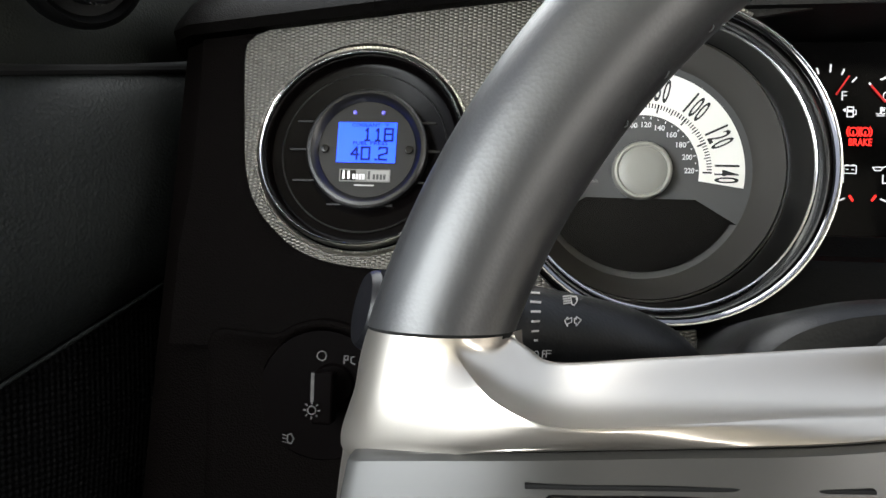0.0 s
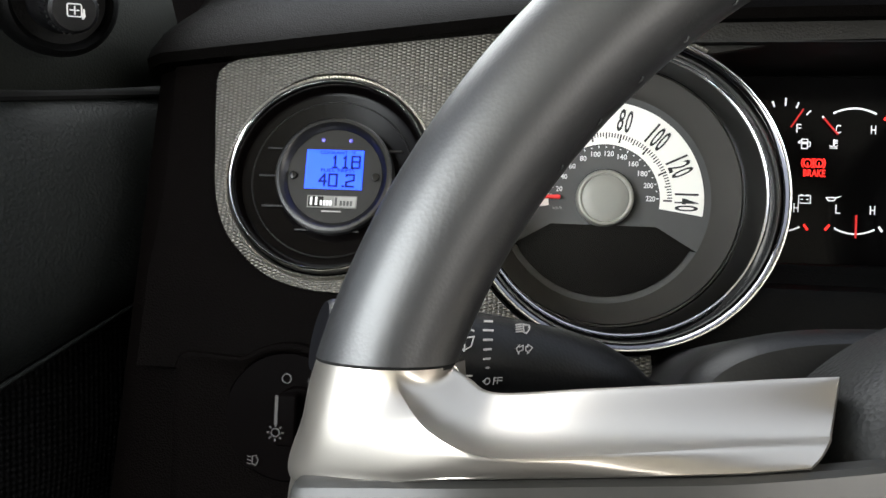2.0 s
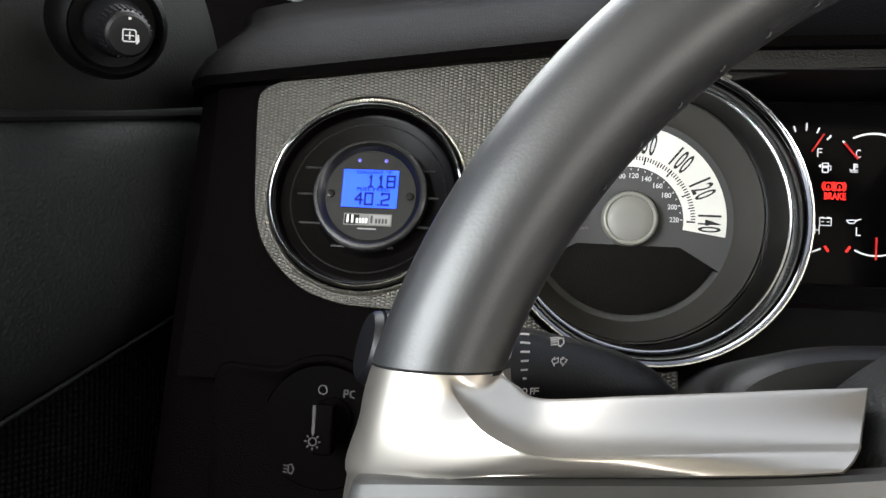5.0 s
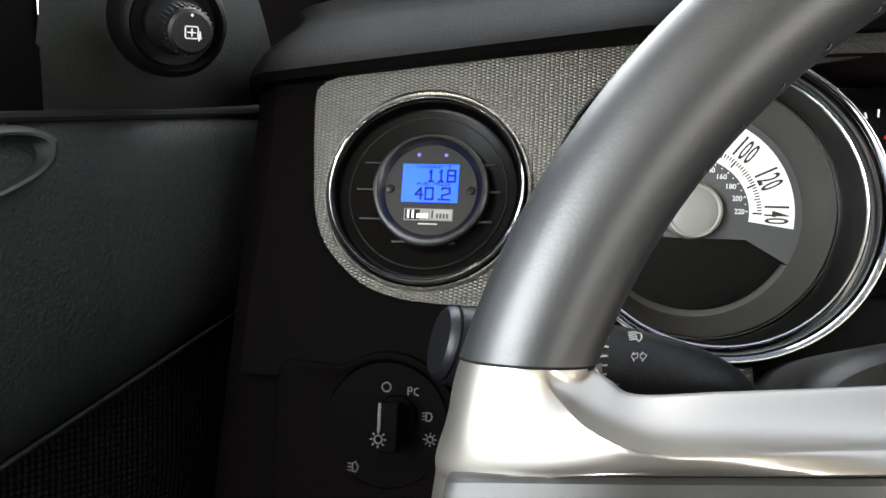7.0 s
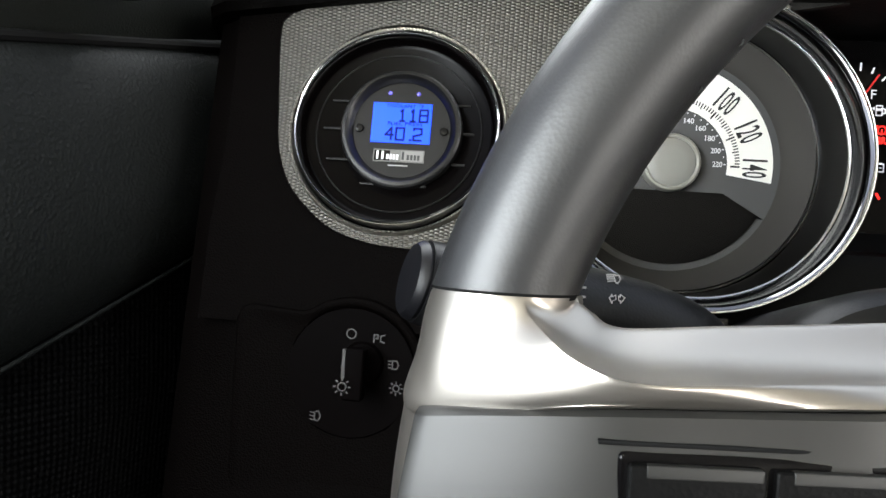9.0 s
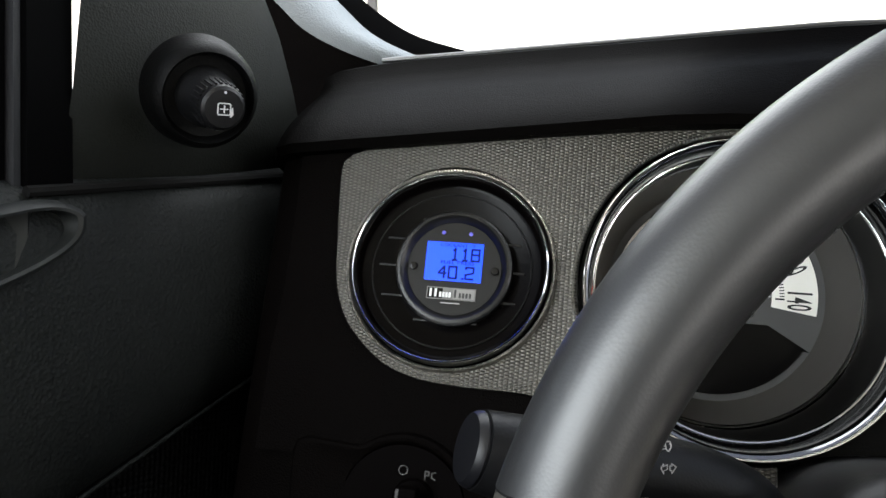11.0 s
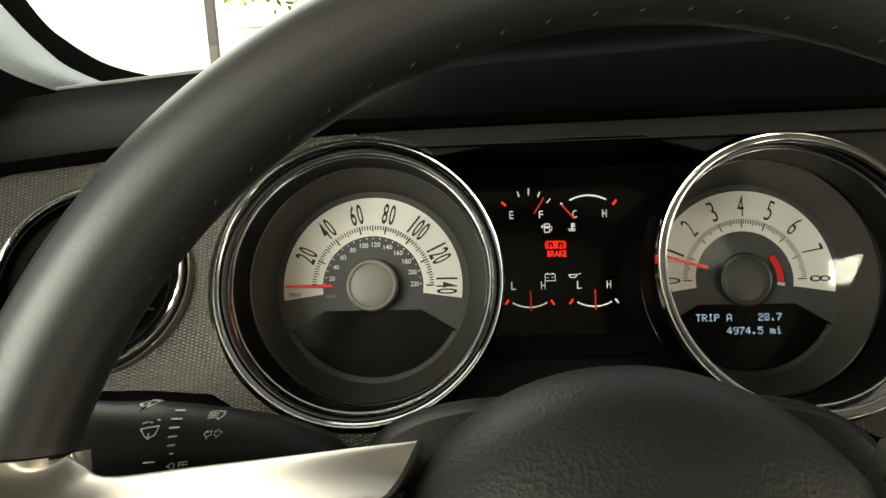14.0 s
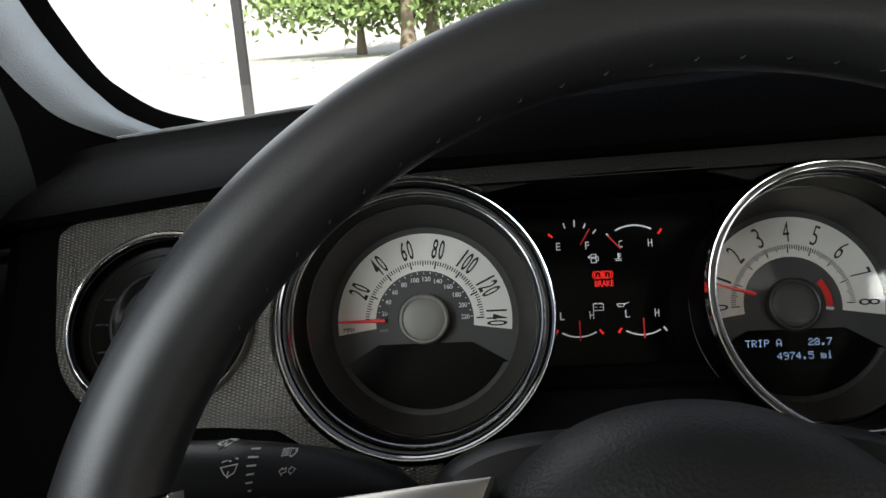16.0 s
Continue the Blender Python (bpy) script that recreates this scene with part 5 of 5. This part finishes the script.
def mirror_adjuster():
    m = thing("mirror_adjuster", KNOB_AT, "round black mirror adjuster knob with a white symbol", "mirror control")
    part("housing", turned(KNOB_AT, KNOB_WAY, [(0.0240, -0.014), (0.0225, -0.003), (0.0206, 0.002), (0.0188, 0.0035), (0.0176, 0.002), (0.0170, -0.002), (0.0, -0.004)]), BLACK, m, "black round housing")
    knob = part("knob", turned(KNOB_AT, KNOB_WAY, [(0.0126, -0.004), (0.0120, 0.004), (0.0100, 0.007), (0.0093, 0.019), (0.0087, 0.0226), (0.0075, 0.0238), (0.0, 0.0241)]), STALK, m, "black turning knob")
    side = KNOB_WAY.orthogonal().normalized()
    for k in range(30):
        spoke = Matrix.Rotation(radians(12 * k), 3, KNOB_WAY) @ side
        part("ridge", tube([KNOB_AT + KNOB_WAY * 0.012 + spoke * 0.0098, KNOB_AT + KNOB_WAY * 0.0205 + spoke * 0.0093], 0.0005, 5), STALK, knob)
    face = Matrix.Translation(KNOB_AT + KNOB_WAY * 0.0244) @ Vector((0, -1, 0)).rotation_difference(KNOB_WAY).to_matrix().to_4x4()
    sign = stroke([(-0.0034, -0.0026), (-0.0034, 0.0026), (-0.0028, 0.0032), (0.0026, 0.0032), (0.0032, 0.0026), (0.0032, -0.0026), (0.0026, -0.0032), (-0.0028, -0.0032), (-0.0034, -0.0026)], 0.0006, 0.0)
    stroke([(-0.0022, 0), (0.0020, 0)], 0.0006, 0.0, sign)
    stroke([(0, -0.0020), (0, 0.0020)], 0.0006, 0.0, sign)
    stroke([(0.0042, 0.0006), (0.0046, -0.0028), (0.0036, -0.0042), (0.0042, 0.0006)], 0.0007, 0.0, sign)
    sign.transform(face @ Matrix.Diagonal((0.74, 1, 0.70, 1)))
    part("symbol", sign, PRINT, m, "white mirror symbol")
    dot = lathe([(0.0, -0.0002), (0.0006, 0.0)], 0.0, 0.0065, 12)
    dot.transform(face)
    part("dot", dot, PRINT, m)
    return m


mirror_adjuster()


def demister_vent():
    """A long rounded slot in the door's upper roll, with slanted vanes."""
    y0, y1, h0, h1 = -0.139, -0.275, 0.0485, 0.0690

    def at(y, h, out):
        return Vector((door_x(y) + 0.003 + out - 0.9 * max(0.0, h - belt(y) - 0.052), y, level(y, h)))
    v = thing("demister_vent", at((y0 + y1) / 2, (h0 + h1) / 2, 0.0), "long dark demister outlet with slanted vanes in the door", "air vent")

    def ring(grow, out):
        pts = []
        for k in range(48):
            a = 2 * math.pi * k / 48
            c, s = math.copysign(abs(math.cos(a)) ** 0.55, math.cos(a)), math.copysign(abs(math.sin(a)) ** 0.75, math.sin(a))
            pts.append(at((y0 + y1) / 2 + ((y0 - y1) / 2 + grow) * c, (h0 + h1) / 2 + ((h1 - h0) / 2 + grow * 0.8) * s, out))
        return pts
    part("frame", loft([ring(0.004, -0.002), ring(0.003, 0.0012), ring(0.0012, 0.0018), ring(0.0, 0.0008), ring(-0.001, -0.012)], closed=True), VENT_TRIM, v, "smooth dark frame")
    bm = bmesh.new()
    bm.faces.new([bm.verts.new(p) for p in ring(-0.0005, -0.011)])
    part("back", bm, SEAM, v)
    for k in range(7):
        y = y0 - 0.016 - 0.0185 * k
        rows = [[at(y + f * 0.0075 + 0.003, h1 + 0.001, -0.0015 - 0.003 * abs(f)) for f in (-1, 0, 1)],
                [at(y + f * 0.0045, (h0 + h1) / 2, -0.002 - 0.004 * abs(f)) for f in (-1, 0, 1)],
                [at(y + f * 0.0012 - 0.003, h0 - 0.001, -0.003 - 0.003 * abs(f)) for f in (-1, 0, 1)]]
        part("vane", loft(rows), VENT_TRIM, v)
    return v


VENT_TRIM = material("smooth door vent plastic", (0.008, 0.0092, 0.0092), 0.5, vary=0.08, spec=0.2)
demister_vent()

# ---- outside ----
def rise(x, y):
    """The ground climbs to a low bank beyond the trees, added to stand in for the bright sky at the horizon."""
    u = min(1.0, max(0.0, (y - 85) / 120))
    return 13.0 * u * u * (3 - 2 * u) * (1 + 0.12 * math.sin(0.021 * x + 1) + 0.06 * math.sin(0.067 * x))


across = [-6000, -2000, -800] + list(range(-400, 401, 20)) + [800, 2000, 6000]
along = [-6000, -2000, -500, -100, -20, 20, 60] + list(range(80, 221, 10)) + [300, 600, 2000, 6000]
ground = loft([[(x, y, rise(x, y)) for y in along] for x in across])
for f in ground.faces:
    if f.normal.z < 0:
        f.normal_flip()
structure("ground", ground, EARTH, "pale sunlit dry ground", "ground", world_frame=True)


def far(azimuth, distance, z=0.0):
    a = radians(azimuth)
    return Vector((distance * math.sin(a), -0.38 + distance * math.cos(a), z))


def post():
    p = far(-16.0, 4.2)
    bm = box(p.x - 0.023, p.x + 0.023, p.y - 0.023, p.y + 0.023, 0.0, 3.2, 0.004)
    ob = new("post", finish(bm, "post", STEEL))
    return tagged(ob, "weathered grey steel post standing on the ground", "post")


post()


def tree(azimuth, distance, girth, height, spread, seed, low):
    rnd = random.Random(seed)
    base = far(azimuth, distance)
    t = new("tree")
    t.matrix_world = Matrix.Translation(base)
    tagged(t, "large leafy tree with a rough brown trunk", "tree", "trees beyond the car")
    trunk = bmesh.new()
    line = smooth_line([(0, 0, -0.1), (0.05, 0, height * 0.25), (-0.08, 0.1, height * 0.55), (0.1, 0, height)], 16)
    tube(line, [girth * (1.35 - 0.4 * min(1, k / 2)) * (1 - 0.8 * k / 15) for k in range(16)], 12, trunk)
    limbs = []
    for k in range(9):
        a, z = rnd.uniform(0, 6.28), height * rnd.uniform(0.3, 0.7)
        tip = Vector((math.cos(a) * spread * rnd.uniform(0.6, 1), math.sin(a) * spread * rnd.uniform(0.6, 1), z + rnd.uniform(-0.5, 1.5)))
        limbs.append(smooth_line([(0, 0, z * 0.8), (tip.x * 0.5, tip.y * 0.5, z + 0.4), tip], 8))
        tube(limbs[-1], [girth * 0.45 * (1 - 0.85 * i / 7) for i in range(8)], 7, trunk)
    o = new("trunk", finish(trunk, "trunk", BARK))
    o.parent = t
    verts, faces = [], []
    for k in range(13000):
        limb = rnd.choice(limbs)
        p = limb[rnd.randrange(3, 8)] + Vector((rnd.gauss(0, 0.22), rnd.gauss(0, 0.22), rnd.gauss(-0.08, 0.17))) * spread
        hem = low + 0.55 * math.sin(0.9 * p.x + seed) + 0.4 * math.sin(2.3 * p.x + 1.7 * p.y) + 0.35 * rnd.random() + 0.05 * max(0.0, -p.x)
        if p.z < hem:
            p.z = hem + abs(rnd.gauss(0, 0.6))
        u = Vector((rnd.gauss(0, 1), rnd.gauss(0, 1), rnd.gauss(0, 1))).normalized()
        w = u.orthogonal().normalized()
        s = rnd.uniform(0.09, 0.2) * distance / 26
        n = len(verts)
        verts += [p - u * s, p + w * s * 0.5, p + u * s, p - w * s * 0.5]
        faces.append((n, n + 1, n + 2, n + 3))
    mesh = bpy.data.meshes.new("crown")
    mesh.from_pydata(verts, [], faces)
    mesh.materials.append(LEAF)
    o = new("crown", mesh)
    o.parent = t
    o["kind"] = "stuff"


tree(-4.5, 62, 0.60, 22, 11.0, 3, 1.9)
tree(-2.7, 70, 0.70, 24, 12.0, 4, 2.2)
tree(-7.9, 74, 0.40, 22, 11.0, 5, 1.1)
tree(10.5, 66, 0.70, 24, 12.0, 6, 2.2)


def stones():
    """Loose stones and clods on the pale ground ahead of the car."""
    rnd = random.Random(11)
    bm = bmesh.new()
    for k in range(90):
        c = far(rnd.uniform(-26, 6), rnd.uniform(18, 84))
        r = rnd.uniform(0.03, 0.085) * (1 + c.y / 60)
        m = Matrix.Translation((c.x, c.y, r * 0.15)) @ Matrix.Rotation(rnd.uniform(0, 3.1), 4, "Z") @ Matrix.Diagonal((rnd.uniform(0.8, 2.4), 1, rnd.uniform(0.3, 0.6), 1))
        made = bmesh.ops.create_icosphere(bm, subdivisions=1, radius=r, matrix=m)
        for v in made["verts"]:
            v.co += Vector((rnd.gauss(0, r * 0.12), rnd.gauss(0, r * 0.12), 0))
    ob = new("stones", finish(bm, "stones", CLOD))
    return tagged(ob, "loose grey-brown stones scattered on dry ground", "stones", "", "stuff")


CLOD = material("grey-brown stone", (0.46, 0.43, 0.36), 0.9, vary=0.3, vary_scale=3, grain=0.5, grain_scale=30)
stones()
